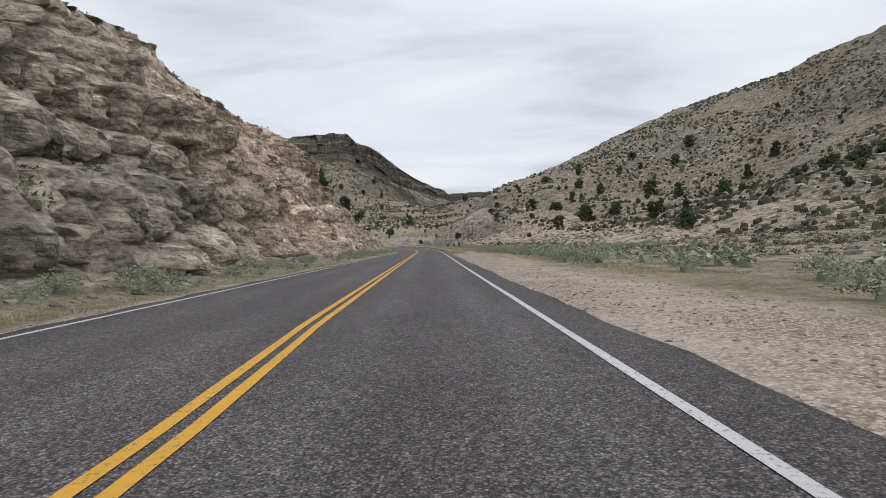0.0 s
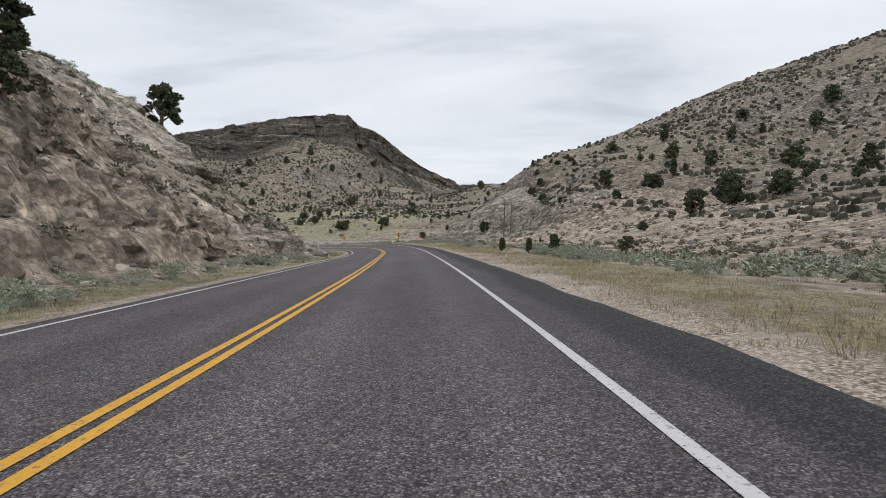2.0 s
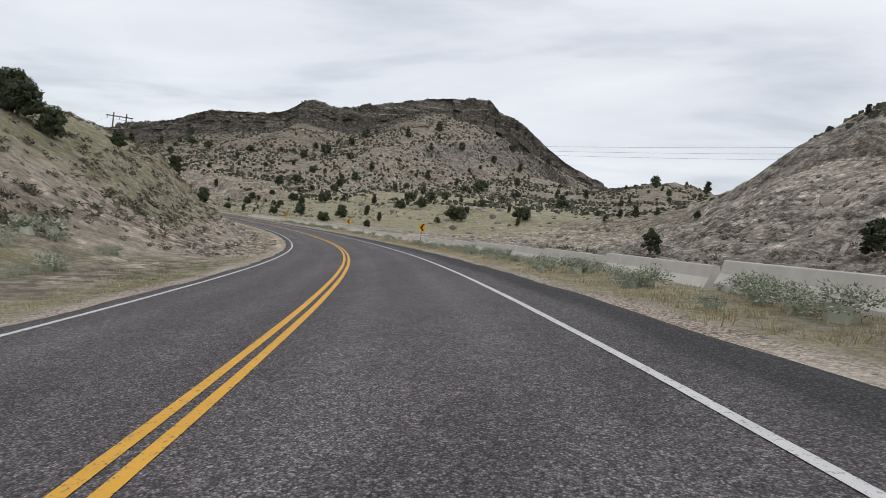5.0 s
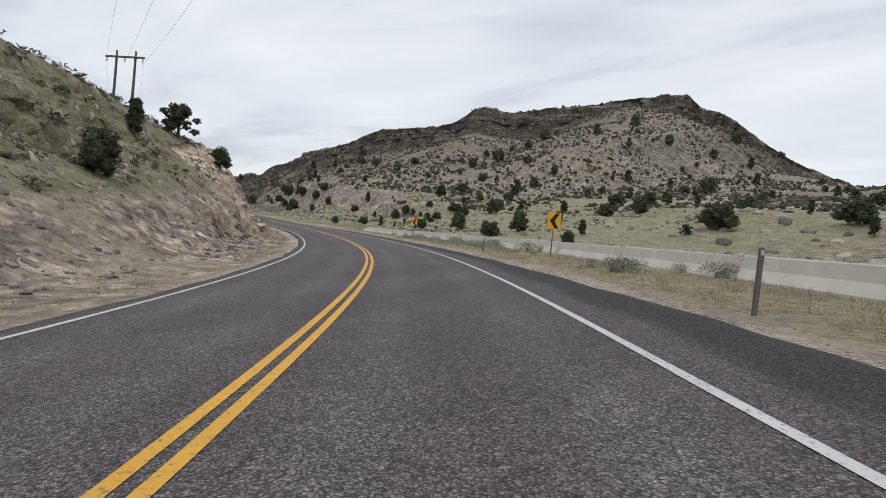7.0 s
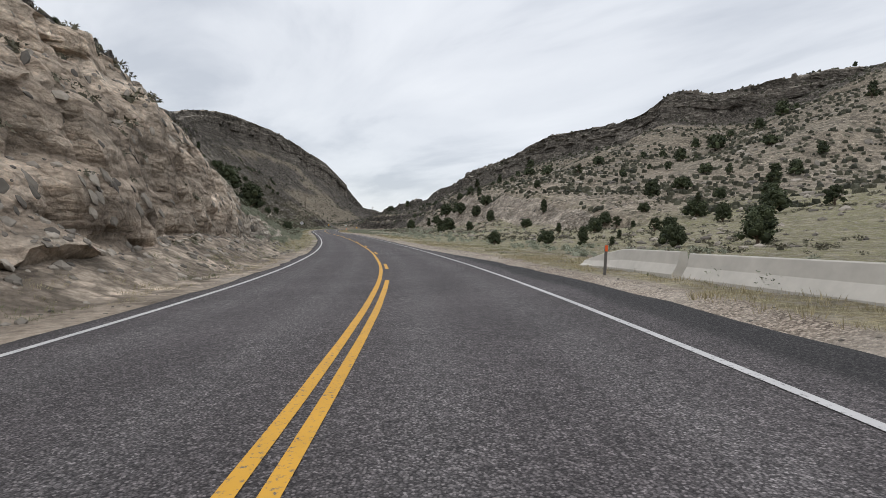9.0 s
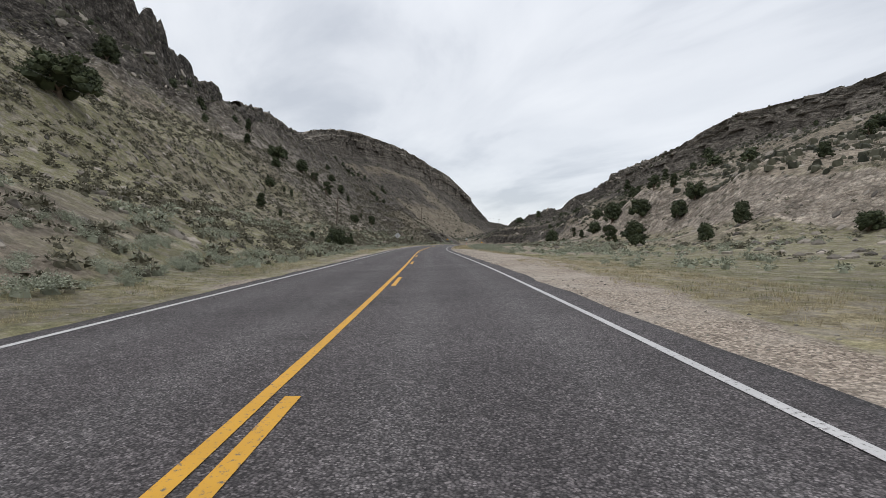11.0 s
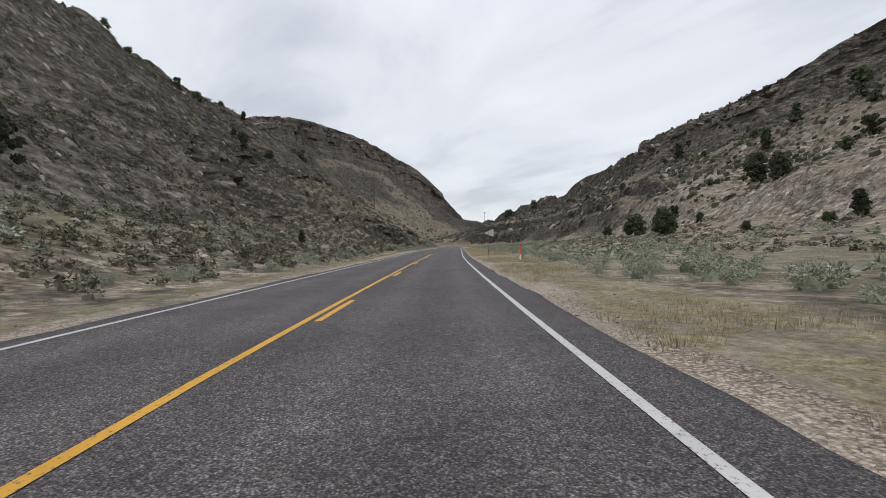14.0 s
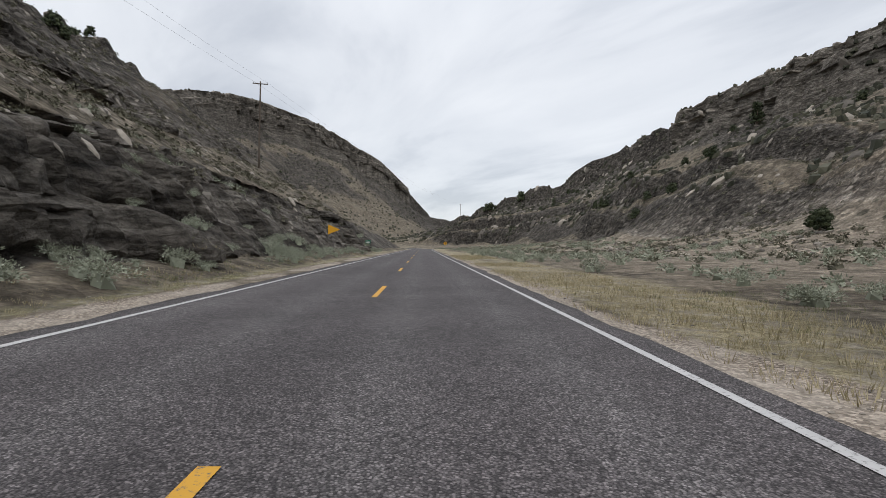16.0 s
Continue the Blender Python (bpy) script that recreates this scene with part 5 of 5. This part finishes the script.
NEAR_SAGE = [bush_kind(np.random.default_rng(k), 1000, 0.043, clumps=10, upright=0.6, slim=0.75) for k in range(20, 25)]
SAGE_KINDS = [bush_kind(np.random.default_rng(k), 110, 0.13, clumps=6, upright=0.6, slim=0.75) for k in range(25, 30)]
SCRUB_KINDS = [bush_kind(np.random.default_rng(k), 40, 0.17, clumps=5, upright=0.5, slim=0.85) for k in range(30, 38)]
FAR_KINDS = [dome_kind(np.random.default_rng(k)) for k in range(40, 48)]
TUFT_KINDS = [tuft_kind(np.random.default_rng(k), 22, 0.15, 0.125, 0.0058) for k in range(50, 58)]
STONE_KINDS = [stone_kind(np.random.default_rng(k), 1) for k in range(60, 70)]
CHIP_KINDS = [(v, f) for v, f in (stone_kind(np.random.default_rng(k), 1) for k in range(70, 74))]

sage = spots_along(850, -15, 75, 7.6, 42, 0.6, 1.35, 0.85, 0.4, 12, 81) + spots_along(150, 70, 110, 7.5, 22, 0.6, 1.1, 0.85, 0.4, 8, 82) + spots_along(60, 110, 150, 6.5, 18, 0.6, 1.1, 0.85, 0.4, 8, 82)
sage += spots_along(240, 140, 250, 5.2, 9.5, 0.45, 0.9, 0.85, 0.42, 5, 83) + spots_along(90, 255, 330, 8, 20, 0.5, 0.9, 0.85, 0.5, 8, 84)
sage += spots_along(800, 330, 540, 7.0, 36, 0.5, 1.05, 0.8, 0.42, 9, 85) + spots_along(420, 540, 660, 7, 36, 0.6, 1.1, 0.8, 0.4, 9, 86)
sage += spots_along(120, -4, 62, 7.3, 13, 0.7, 1.35, 0.9, 0.2, 3, 78, 1.3) + spots_along(150, 368, 540, 6.4, 12, 0.6, 1.2, 0.9, 0.3, 4, 79)
sage += spots_along(220, 285, 460, -6.8, -4.9, 0.35, 0.8, 0.85, 0.2, 3, 77) + spots_along(110, 455, 545, -6.6, -4.7, 0.5, 1.1, 0.9, 0.3, 5, 80) + spots_along(130, 0, 108, -5.7, -4.5, 0.5, 1.0, 0.85, 0.25, 3, 87) + spots_along(190, 112, 170, -24, -6, 0.6, 1.1, 0.8, 0.4, 7, 88)
sage += spots_along(130, 262, 330, -11, -5.2, 0.5, 0.95, 0.85, 0.4, 6, 89) + spots_along(330, 330, 500, -16, -5.2, 0.5, 1.0, 0.8, 0.42, 6, 90)
sage += spots_along(70, 112, 190, 5.7, 6.9, 0.4, 0.8, 0.85, 0.3, 4, 91) + spots_along(45, 190, 245, 5.2, 6.2, 0.3, 0.6, 0.85, 0.4, 4, 92)
close = np.abs(station(np.array([p[0] for p in sage]), np.array([p[1] for p in sage]))[1]) < 9.5
scatter("sagebrush", NEAR_SAGE, [p for p, k in zip(sage, close) if k], SAGE, "grey-green sagebrush clumps beside the road", "shrub")
scatter("far_sagebrush", SAGE_KINDS, [p for p, k in zip(sage, close) if not k], SAGE, "grey-green sagebrush covering the canyon flats", "shrub")

scrub = spots_along(3600, -30, 200, 18, 75, 0.4, 0.95, 0.75, 0.36, 8, 91) + spots_along(3000, 255, 560, 18, 75, 0.4, 0.95, 0.75, 0.36, 8, 92)
scrub += spots_along(450, 420, 470, -24, -5.2, 0.4, 1.0, 0.8, 0.15, 4, 75) + spots_along(4200, 285, 540, -60, -8, 0.3, 0.8, 0.75, 0.2, 5, 92) + spots_along(1500, 440, 660, 14, 75, 0.4, 1.0, 0.75, 0.3, 6, 92) + spots_along(700, 60, 170, 9, 30, 0.3, 0.7, 0.75, 0.25, 4, 92)
scrub += spots_along(3000, 330, 480, -40, -6.5, 0.25, 0.6, 0.8, 0.2, 5, 74)
scrub += spots_along(3500, 300, 475, -30, -5.2, 0.4, 0.85, 0.8, 0.25, 5, 73, 1.3)
scrub += spots_along(1900, -30, 112, -45, -6.5, 0.35, 0.9, 0.75, 0.42, 6, 93) + spots_along(2600, 108, 240, -62, -9, 0.4, 0.95, 0.75, 0.36, 7, 94)
scrub += spots_along(5200, 255, 560, -75, -8, 0.4, 0.95, 0.75, 0.32, 7, 95) + spots_along(260, 172, 262, -16, -5.5, 0.3, 0.7, 0.75, 0.3, 4, 95)
scatter("low_scrub", SCRUB_KINDS, scrub, SCRUB, "low dry brown-green scrub scattered over the slopes", "shrub")


def spots_hills(n, x0, x1, y0, y1, low, high, offset=45, patch=0.3):
    out = []
    while len(out) < n:
        x, y = RNG.uniform(x0, x1, 1500), RNG.uniform(y0, y1, 1500)
        _, u = station(x, y)
        keep = (np.abs(u) > offset) & (vnoise(x / 14, y / 14, 0, 96) > patch)
        out += [(a, b, RNG.uniform(low, high), 0.7) for a, b, k in zip(x, y, keep) if k]
    return out[:n]


far = spots_hills(9500, 20, 200, -20, 330, 0.6, 1.8) + spots_hills(11000, -330, 40, 300, 560, 0.7, 2.0) + spots_hills(6500, -640, -300, 300, 540, 0.8, 2.0)
far += spots_hills(8000, -520, -120, 120, 330, 0.6, 1.6) + spots_hills(4500, -900, -480, 150, 660, 1.3, 2.8) + spots_hills(5500, -420, 120, 560, 800, 1.2, 2.6)
scatter("hill_scrub", FAR_KINDS, far, HILL_SCRUB, "dry scrub dotted over the far hillsides", "shrub")

grass = spots_along(1800, -15, 60, 6.0, 8.5, 0.6, 1.35, 1.0, 0.35, 4, 97) + spots_along(4000, 55, 260, 4.9, 7.6, 0.6, 1.35, 1.0, 0.35, 4, 97) + spots_along(1600, 260, 370, 4.9, 8.6, 0.6, 1.3, 1.0, 0.4, 4, 97) + spots_along(4200, -15, 520, -5.4, -3.65, 0.5, 1.2, 0.9, 0.4, 3, 98) + spots_along(4200, 370, 520, 3.6, 6.8, 0.7, 1.4, 1.0, 0.3, 3, 97)
grass += spots_along(3000, 60, 320, 8, 26, 0.6, 1.1, 0.8, 0.42, 6, 99) + spots_along(1500, 110, 170, -14, -4.5, 0.7, 1.2, 0.9, 0.4, 5, 100)
grass += spots_along(1500, 15, 80, 3.45, 4.7, 0.8, 1.5, 1.0, 0.45, 4, 116) + spots_along(2500, 60, 260, 4.5, 6.5, 0.6, 1.3, 1.0, 0.3, 3, 117)
scatter("verge_grass", TUFT_KINDS, clear(grass), STRAW, "dry straw-coloured grass tufts along the verge", "grass")
green = spots_along(3600, -15, 480, 5.4, 12, 0.6, 1.2, 0.9, 0.5, 5, 101) + spots_along(2600, -15, 500, -5.6, -4.0, 0.6, 1.1, 0.9, 0.45, 4, 102) + spots_along(1000, 112, 150, -9, -4.6, 0.6, 1.0, 0.7, 0.4, 4, 103)
scatter("green_grass", TUFT_KINDS, clear(green), GREEN, "green grass tufts in the roadside ditch", "grass")

stones = spots_along(700, -25, 112, -6.2, -4.6, 0.06, 0.3, 1.0, 0.3, 4, 104, 1.4) + spots_along(1100, 172, 275, -6.6, -4.0, 0.05, 0.3, 1.0, 0.3, 4, 105, 1.4)
stones += spots_along(700, -30, 112, -45, -20, 0.25, 0.9, 1.0, 0.4, 5, 106) + spots_along(2800, -20, 230, 18, 75, 0.2, 1.0, 1.0, 0.4, 6, 107)
stones += spots_along(5000, 285, 480, -45, -7, 0.1, 0.42, 1.0, 0.25, 4, 110) + spots_along(1800, 60, 215, 9, 40, 0.1, 0.4, 1.0, 0.3, 4, 115)
stones += spots_along(2600, 58, 106, -15, -5.2, 0.06, 0.34, 1.0, 0.2, 3, 118) + spots_along(4600, 174, 280, -15, -5.0, 0.06, 0.36, 1.0, 0.2, 3, 119)
stones += spots_along(60, 110, 131, -9.5, -5.2, 0.5, 1.5, 1.0, 0.1, 4, 76)
stones += spots_along(4500, 262, 530, -66, -8, 0.15, 0.75, 1.0, 0.35, 6, 108) + spots_along(2000, 270, 560, 20, 75, 0.25, 1.1, 1.0, 0.4, 7, 109)
scatter("loose_stones", STONE_KINDS, stones, STONE, "angular tan and grey stones fallen on the slopes", "stones", lay=0.9)
boulders = [(a, b, c * RNG.uniform(1.2, 2.8), 1.0) for a, b, c, d in spots_hills(3200, -330, 160, 60, 540, 0.5, 1.2, 45, 0.4)]
boulders += [(a, b, c * RNG.uniform(1.2, 3.0), 1.0) for a, b, c, d in spots_hills(2200, -640, -300, 180, 540, 0.6, 1.3, 45, 0.35)]
scatter("hill_boulders", STONE_KINDS, boulders, STONE, "weathered boulders strewn over the hillsides", "stones", lay=0.9)
chips = spots_along(6000, -10, 480, 3.2, 4.8, 0.03, 0.085, 0.8, 0.3, 3, 111, 1.2) + spots_along(1400, 312, 368, 3.3, 6.8, 0.03, 0.08, 0.8, 0.2, 3, 112) + spots_along(1500, -5, 50, 3.3, 6.2, 0.03, 0.09, 0.8, 0.2, 3, 113) + spots_along(1300, -10, 480, -4.4, -3.5, 0.03, 0.08, 0.8, 0.3, 3, 114)
scatter("shoulder_gravel", CHIP_KINDS, chips, STONE, "loose gravel on the road shoulder", "gravel", lay=0.9)



# ---- signs, posts and poles ----
def chevron_sign(m, label):
    ob = thing("chevron_sign", m, label, "road sign", "chevron signs on the bend")
    w, h, low = 0.24, 0.30, 1.0
    post = part("post", rod(bmesh.new(), (0, 0.03, -0.25), (0, 0.03, low + 2 * h - 0.05), 0.022, 0.022, 8), STEEL, ob, "square steel post")
    zc = low + h
    plate = part("plate", slab(bmesh.new(), rounded([(-w, zc - h), (w, zc - h), (w, zc + h), (-w, zc + h)], 0.03), 0.004), SIGN_YELLOW, ob, "yellow reflective sign plate")
    t = 0.135
    arrow = [(-w * 0.72, zc), (w * 0.16, zc + h * 0.9), (w * 0.16 + t * 1.0, zc + h * 0.9), (-w * 0.72 + t * 1.35, zc), (w * 0.16 + t * 1.0, zc - h * 0.9), (w * 0.16, zc - h * 0.9)]
    part("chevron", slab(bmesh.new(), arrow, 0.002, -0.005), SIGN_BLACK, plate, "black chevron pointing round the bend")
    for z in (zc - 0.18, zc + 0.18):
        part("bolt", rod(bmesh.new(), (0, -0.012, z), (0, 0.01, z), 0.008, 0.008, 6), STEEL, plate)
    return ob


for s, u, turn in ((152.8, 5.7, 2), (189.0, 6.6, 0), (214.9, 6.4, -2), (239.8, 6.4, 3)):
    chevron_sign(roadside(s, u, turn), "yellow chevron sign with black arrow on a steel post")


def marker_post(m, tall, kind):
    labels = {"steel": "brown steel delineator post beside the road", "orange": "orange and white flexible marker post", "snow": "steel post with an orange top band"}
    ob = thing("marker_post", m, labels[kind], "marker post", "roadside marker posts")
    if kind == "orange":
        b = bmesh.new()
        box(b, (0.085, 0.012, tall * 0.42 + 0.2), (0, 0, tall * 0.21 - 0.1), bevel=0.004)
        part("shaft", b, MARKER_WHITE, ob, "white lower shaft")
        b = bmesh.new()
        box(b, (0.09, 0.014, tall * 0.5), (0, 0, tall * 0.67), bevel=0.004)
        part("blade", b, ORANGE, ob, "orange upper blade")
        part("cap", rod(bmesh.new(), (0, 0, tall * 0.9), (0, 0, tall), 0.045, 0.03, 8), ORANGE, ob)
    else:
        b = bmesh.new()
        box(b, (0.05, 0.006, tall + 0.25), (0, 0, tall / 2 - 0.12))
        for x in (-0.025, 0.025):
            box(b, (0.006, 0.028, tall + 0.25), (x, 0.012, tall / 2 - 0.12))
        part("shaft", b, STEEL, ob)
        if kind == "snow":
            b = bmesh.new()
            box(b, (0.06, 0.012, 0.13), (0, -0.008, tall - 0.06), bevel=0.003)
            part("reflector", b, ORANGE, ob, "orange top band")
        else:
            b = bmesh.new()
            box(b, (0.045, 0.008, 0.06), (0, -0.008, tall - 0.05), bevel=0.003)
            part("reflector", b, SILVER, ob, "small pale reflector")
    return ob


for s, u, tall, kind in ((202.6, 4.75, 0.78, "steel"), (202.2, 6.1, 0.35, "steel"), (218.4, 4.8, 0.62, "steel"), (237.2, 5.5, 0.26, "steel"), (236.3, 6.1, 0.3, "steel"),
                         (138.0, 6.0, 0.75, "orange"), (146.8, 6.9, 0.86, "orange"), (250.8, 4.8, 0.66, "snow"), (385.2, 4.5, 0.83, "steel"),
                         (423.5, 5.7, 0.8, "orange"), (433.8, 4.7, 0.65, "steel"), (446.0, -5.6, 0.75, "snow"), (44.0, -5.2, 0.6, "steel")):
    marker_post(roadside(s, u, RNG.uniform(-8, 8)), tall, kind)


def pennant(m, label, face, size):
    """A three-sided sign on a post, its point to the side."""
    ob = thing("pennant_sign", m, label, "road sign")
    part("post", rod(bmesh.new(), (0, 0.03, -0.25), (0, 0.03, 2.05), 0.022, 0.022, 8), STEEL, ob)
    w, h, zc = size * 0.5, size * 0.42, 1.8
    outline = rounded([(-w, zc - h), (w, zc), (-w, zc + h)], 0.04)
    plate = part("plate", slab(bmesh.new(), outline, 0.004), face, ob)
    back = [(x, z) for x, z in outline]
    part("backing", slab(bmesh.new(), back, 0.003, 0.0045), SILVER, plate, "bare aluminium back")
    for z in (zc - 0.1, zc + 0.1):
        b = bmesh.new()
        box(b, (size * 0.18, 0.02, 0.025), (-w * 0.2, 0.018, z), bevel=0.003)
        part("bracket", b, SILVER, plate)
    return ob


pennant(roadside(506.0, -5.4, 4), "yellow pennant-shaped sign on a steel post", SIGN_YELLOW, 0.85)
pennant(roadside(438.2, 5.0, 176), "bare aluminium back of a pennant sign on a leaning post", SIGN_YELLOW, 0.78)


def diamond(m, label, flip):
    ob = thing("diamond_sign", m, label, "road sign")
    part("post", rod(bmesh.new(), (0, 0.03, -0.25), (0, 0.03, 2.3), 0.024, 0.024, 8), STEEL, ob)
    r, zc = 0.56, 1.75
    outline = rounded([(0, zc - r), (r, zc), (0, zc + r), (-r, zc)], 0.05)
    plate = part("plate", slab(bmesh.new(), outline, 0.004), SIGN_YELLOW, ob)
    part("backing", slab(bmesh.new(), outline, 0.003, 0.0045), SILVER, plate, "bare aluminium back")
    for z in (zc - 0.25, zc + 0.25):
        b = bmesh.new()
        box(b, (0.3, 0.02, 0.03), (0, 0.018, z), bevel=0.003)
        part("bracket", b, STEEL, plate)
    if not flip:
        part("arrow", slab(bmesh.new(), [(-0.05, zc - 0.3), (0.05, zc - 0.3), (0.05, zc + 0.05), (0.16, zc + 0.05), (0.0, zc + 0.3), (-0.16, zc + 0.05), (-0.05, zc + 0.05)], 0.002, -0.005), SIGN_BLACK, plate, "black arrow")
    return ob


diamond(roadside(387.0, -6.4, 180), "bare aluminium back of a diamond road sign", True)
diamond(roadside(612.0, 6.4, 0), "yellow diamond warning sign with black arrow", False)

mile = thing("green_sign", roadside(531.0, -5.6, 0), "small green sign with illegible white bars on a post", "road sign")
part("post", rod(bmesh.new(), (0, 0.03, -0.25), (0, 0.03, 1.35), 0.022, 0.022, 8), STEEL, mile)
mp = part("plate", slab(bmesh.new(), rounded([(-0.3, 0.85), (0.3, 0.85), (0.3, 1.3), (-0.3, 1.3)], 0.03), 0.004), SIGN_GREEN, mile)
for z in (0.98, 1.16):
    b = bmesh.new()
    box(b, (0.4, 0.002, 0.07), (0, -0.005, z))
    part("bar", b, MARKER_WHITE, mp)


# ---- concrete barrier ----
def barrier_piece(length, sloped):
    h = 0.52
    half = [(-0.22, -0.2), (-0.22, 0.06), (-0.12, 0.26), (-0.075, h - 0.02), (-0.06, h)]
    outline = half + [(-x, z) for x, z in reversed(half)]
    bm = bmesh.new()
    loops = []
    for k, y in enumerate(np.linspace(-length / 2, length / 2, 5)):
        f = 1.0
        if sloped and k > 1:
            f = (1.0, 0.72, 0.3)[k - 2]
        loops.append([bm.verts.new((x, y, z * f if z > 0 else z)) for x, z in outline])
    n = len(outline)
    for a, b in zip(loops[:-1], loops[1:]):
        for j in range(n):
            bm.faces.new((a[j], a[(j + 1) % n], b[(j + 1) % n], b[j]))
    bm.faces.new(loops[0])
    bm.faces.new(loops[-1][::-1])
    bmesh.ops.recalc_face_normals(bm, faces=bm.faces)
    me = bpy.data.meshes.new("concrete_barrier")
    bm.to_mesh(me)
    bm.free()
    me.materials.append(CONCRETE)
    return me


PIECE = 4.7
plain_piece, end_piece = barrier_piece(PIECE - 0.03, False), barrier_piece(PIECE - 0.03, True)
for k in range(23):
    s = 147.0 + k * PIECE * 1.015
    u = 7.3 - 1.5 * float(smooth(225, 254, np.array(s)))
    x, y = (float(v) for v in plan(s, u))
    ds = 0.8
    a, b = plan(s - ds, 7.3 - 1.5 * float(smooth(225, 254, np.array(s - ds)))), plan(s + ds, 7.3 - 1.5 * float(smooth(225, 254, np.array(s + ds))))
    yaw = math.degrees(math.atan2(-(b[0] - a[0]), b[1] - a[1]))
    ob = new("concrete_barrier", end_piece if k == 22 else plain_piece)
    ob.matrix_basis = pose(x, y, drop(x, y)[0] - 0.02, 0, 0, yaw)
    tagged(ob, "pale weathered concrete barrier section behind the verge", "barrier", "concrete barrier sections")


# ---- power line ----
def pole_parts(ob, x, tall):
    return part("pole", rod(bmesh.new(), (x, 0, -0.5), (x, 0, tall), 0.125, 0.085, 10, 5, 0.01), POLE, ob)


def h_frame(m, tall, gap, arm):
    ob = thing("power_pole", m, "two-legged weathered wooden power pole with crossarm", "power pole", "power poles")
    for x in (-gap / 2, gap / 2):
        pole_parts(ob, x, tall)
    b = bmesh.new()
    box(b, (arm, 0.11, 0.15), (0, -0.12, tall - 0.55), bevel=0.01)
    beam = part("crossarm", b, POLE, ob)
    for x in (-arm * 0.46, 0.0, arm * 0.46):
        part("insulator", rod(bmesh.new(), (x, -0.12, tall - 0.62), (x, -0.12, tall - 1.0), 0.05, 0.035, 8), CERAMIC, beam)
    return ob


def single_pole(m, tall, arm):
    ob = thing("power_pole", m, "single weathered wooden power pole with crossarm", "power pole", "power poles")
    pole_parts(ob, 0, tall)
    b = bmesh.new()
    box(b, (arm, 0.09, 0.11), (0, -0.11, tall - 0.35), bevel=0.01)
    beam = part("crossarm", b, POLE, ob)
    for x in (-arm * 0.45, arm * 0.45):
        part("insulator", rod(bmesh.new(), (x, -0.11, tall - 0.28), (x, -0.11, tall - 0.1), 0.03, 0.025, 8), CERAMIC, beam)
    return ob


def cable(a, b, sag, label="thin dark power cable strung between poles"):
    a, b = Vector(a), Vector(b)
    bm = bmesh.new()
    n, r, loops = 24, 0.007, []
    for k in range(n + 1):
        t = k / n
        c = a.lerp(b, t) - Vector((0, 0, 4 * sag * t * (1 - t)))
        loops.append([bm.verts.new(c + Vector(((b - a).y, -(b - a).x, 0)).normalized() * r * math.cos(q) + Vector((0, 0, r * math.sin(q)))) for q in (0, 2.094, 4.189)])
    for p, q in zip(loops[:-1], loops[1:]):
        for j in range(3):
            bm.faces.new((p[j], p[(j + 1) % 3], q[(j + 1) % 3], q[j]))
    me = bpy.data.meshes.new("power_cable")
    bm.to_mesh(me)
    bm.free()
    me.materials.append(WIRE)
    return tagged(new("power_cable", me), label, "cable", "power cables")


def standing(x, y, yaw):
    return pose(x, y, drop(x, y)[0] - 0.1, 0, 0, yaw)


right_frame = h_frame(standing(9.3, 177.0, 47), 6.6, 2.2, 3.8)
left_frame = h_frame(standing(-82.6, 212.6, 25), 5.4, 1.8, 3.7)
slope_pole = single_pole(standing(-198.5, 266.2, 60), 5.0, 1.3)
crest_pole = single_pole(standing(-340, 336.0, 70), 11.5, 1.9)
far_pole = single_pole(standing(-488, 462.0, 60), 9.0, 1.8)
bpy.context.view_layer.update()
for x in (-1.84, 0.0, 1.84):
    cable(right_frame.matrix_world @ Vector((x, -0.12, 5.6)), left_frame.matrix_world @ Vector((x, -0.12, 4.4)), 1.6)
for x in (-0.6, 0.6):
    cable(slope_pole.matrix_world @ Vector((x, -0.11, 4.9)), crest_pole.matrix_world @ Vector((x * 1.3, -0.11, 11.4)), 2.2)
    cable(crest_pole.matrix_world @ Vector((x * 1.3, -0.11, 11.4)), far_pole.matrix_world @ Vector((x, -0.11, 8.9)), 2.4)
    cable(left_frame.matrix_world @ Vector((x * 3, -0.12, 4.4)), slope_pole.matrix_world @ Vector((x, -0.11, 4.9)), 2.5)
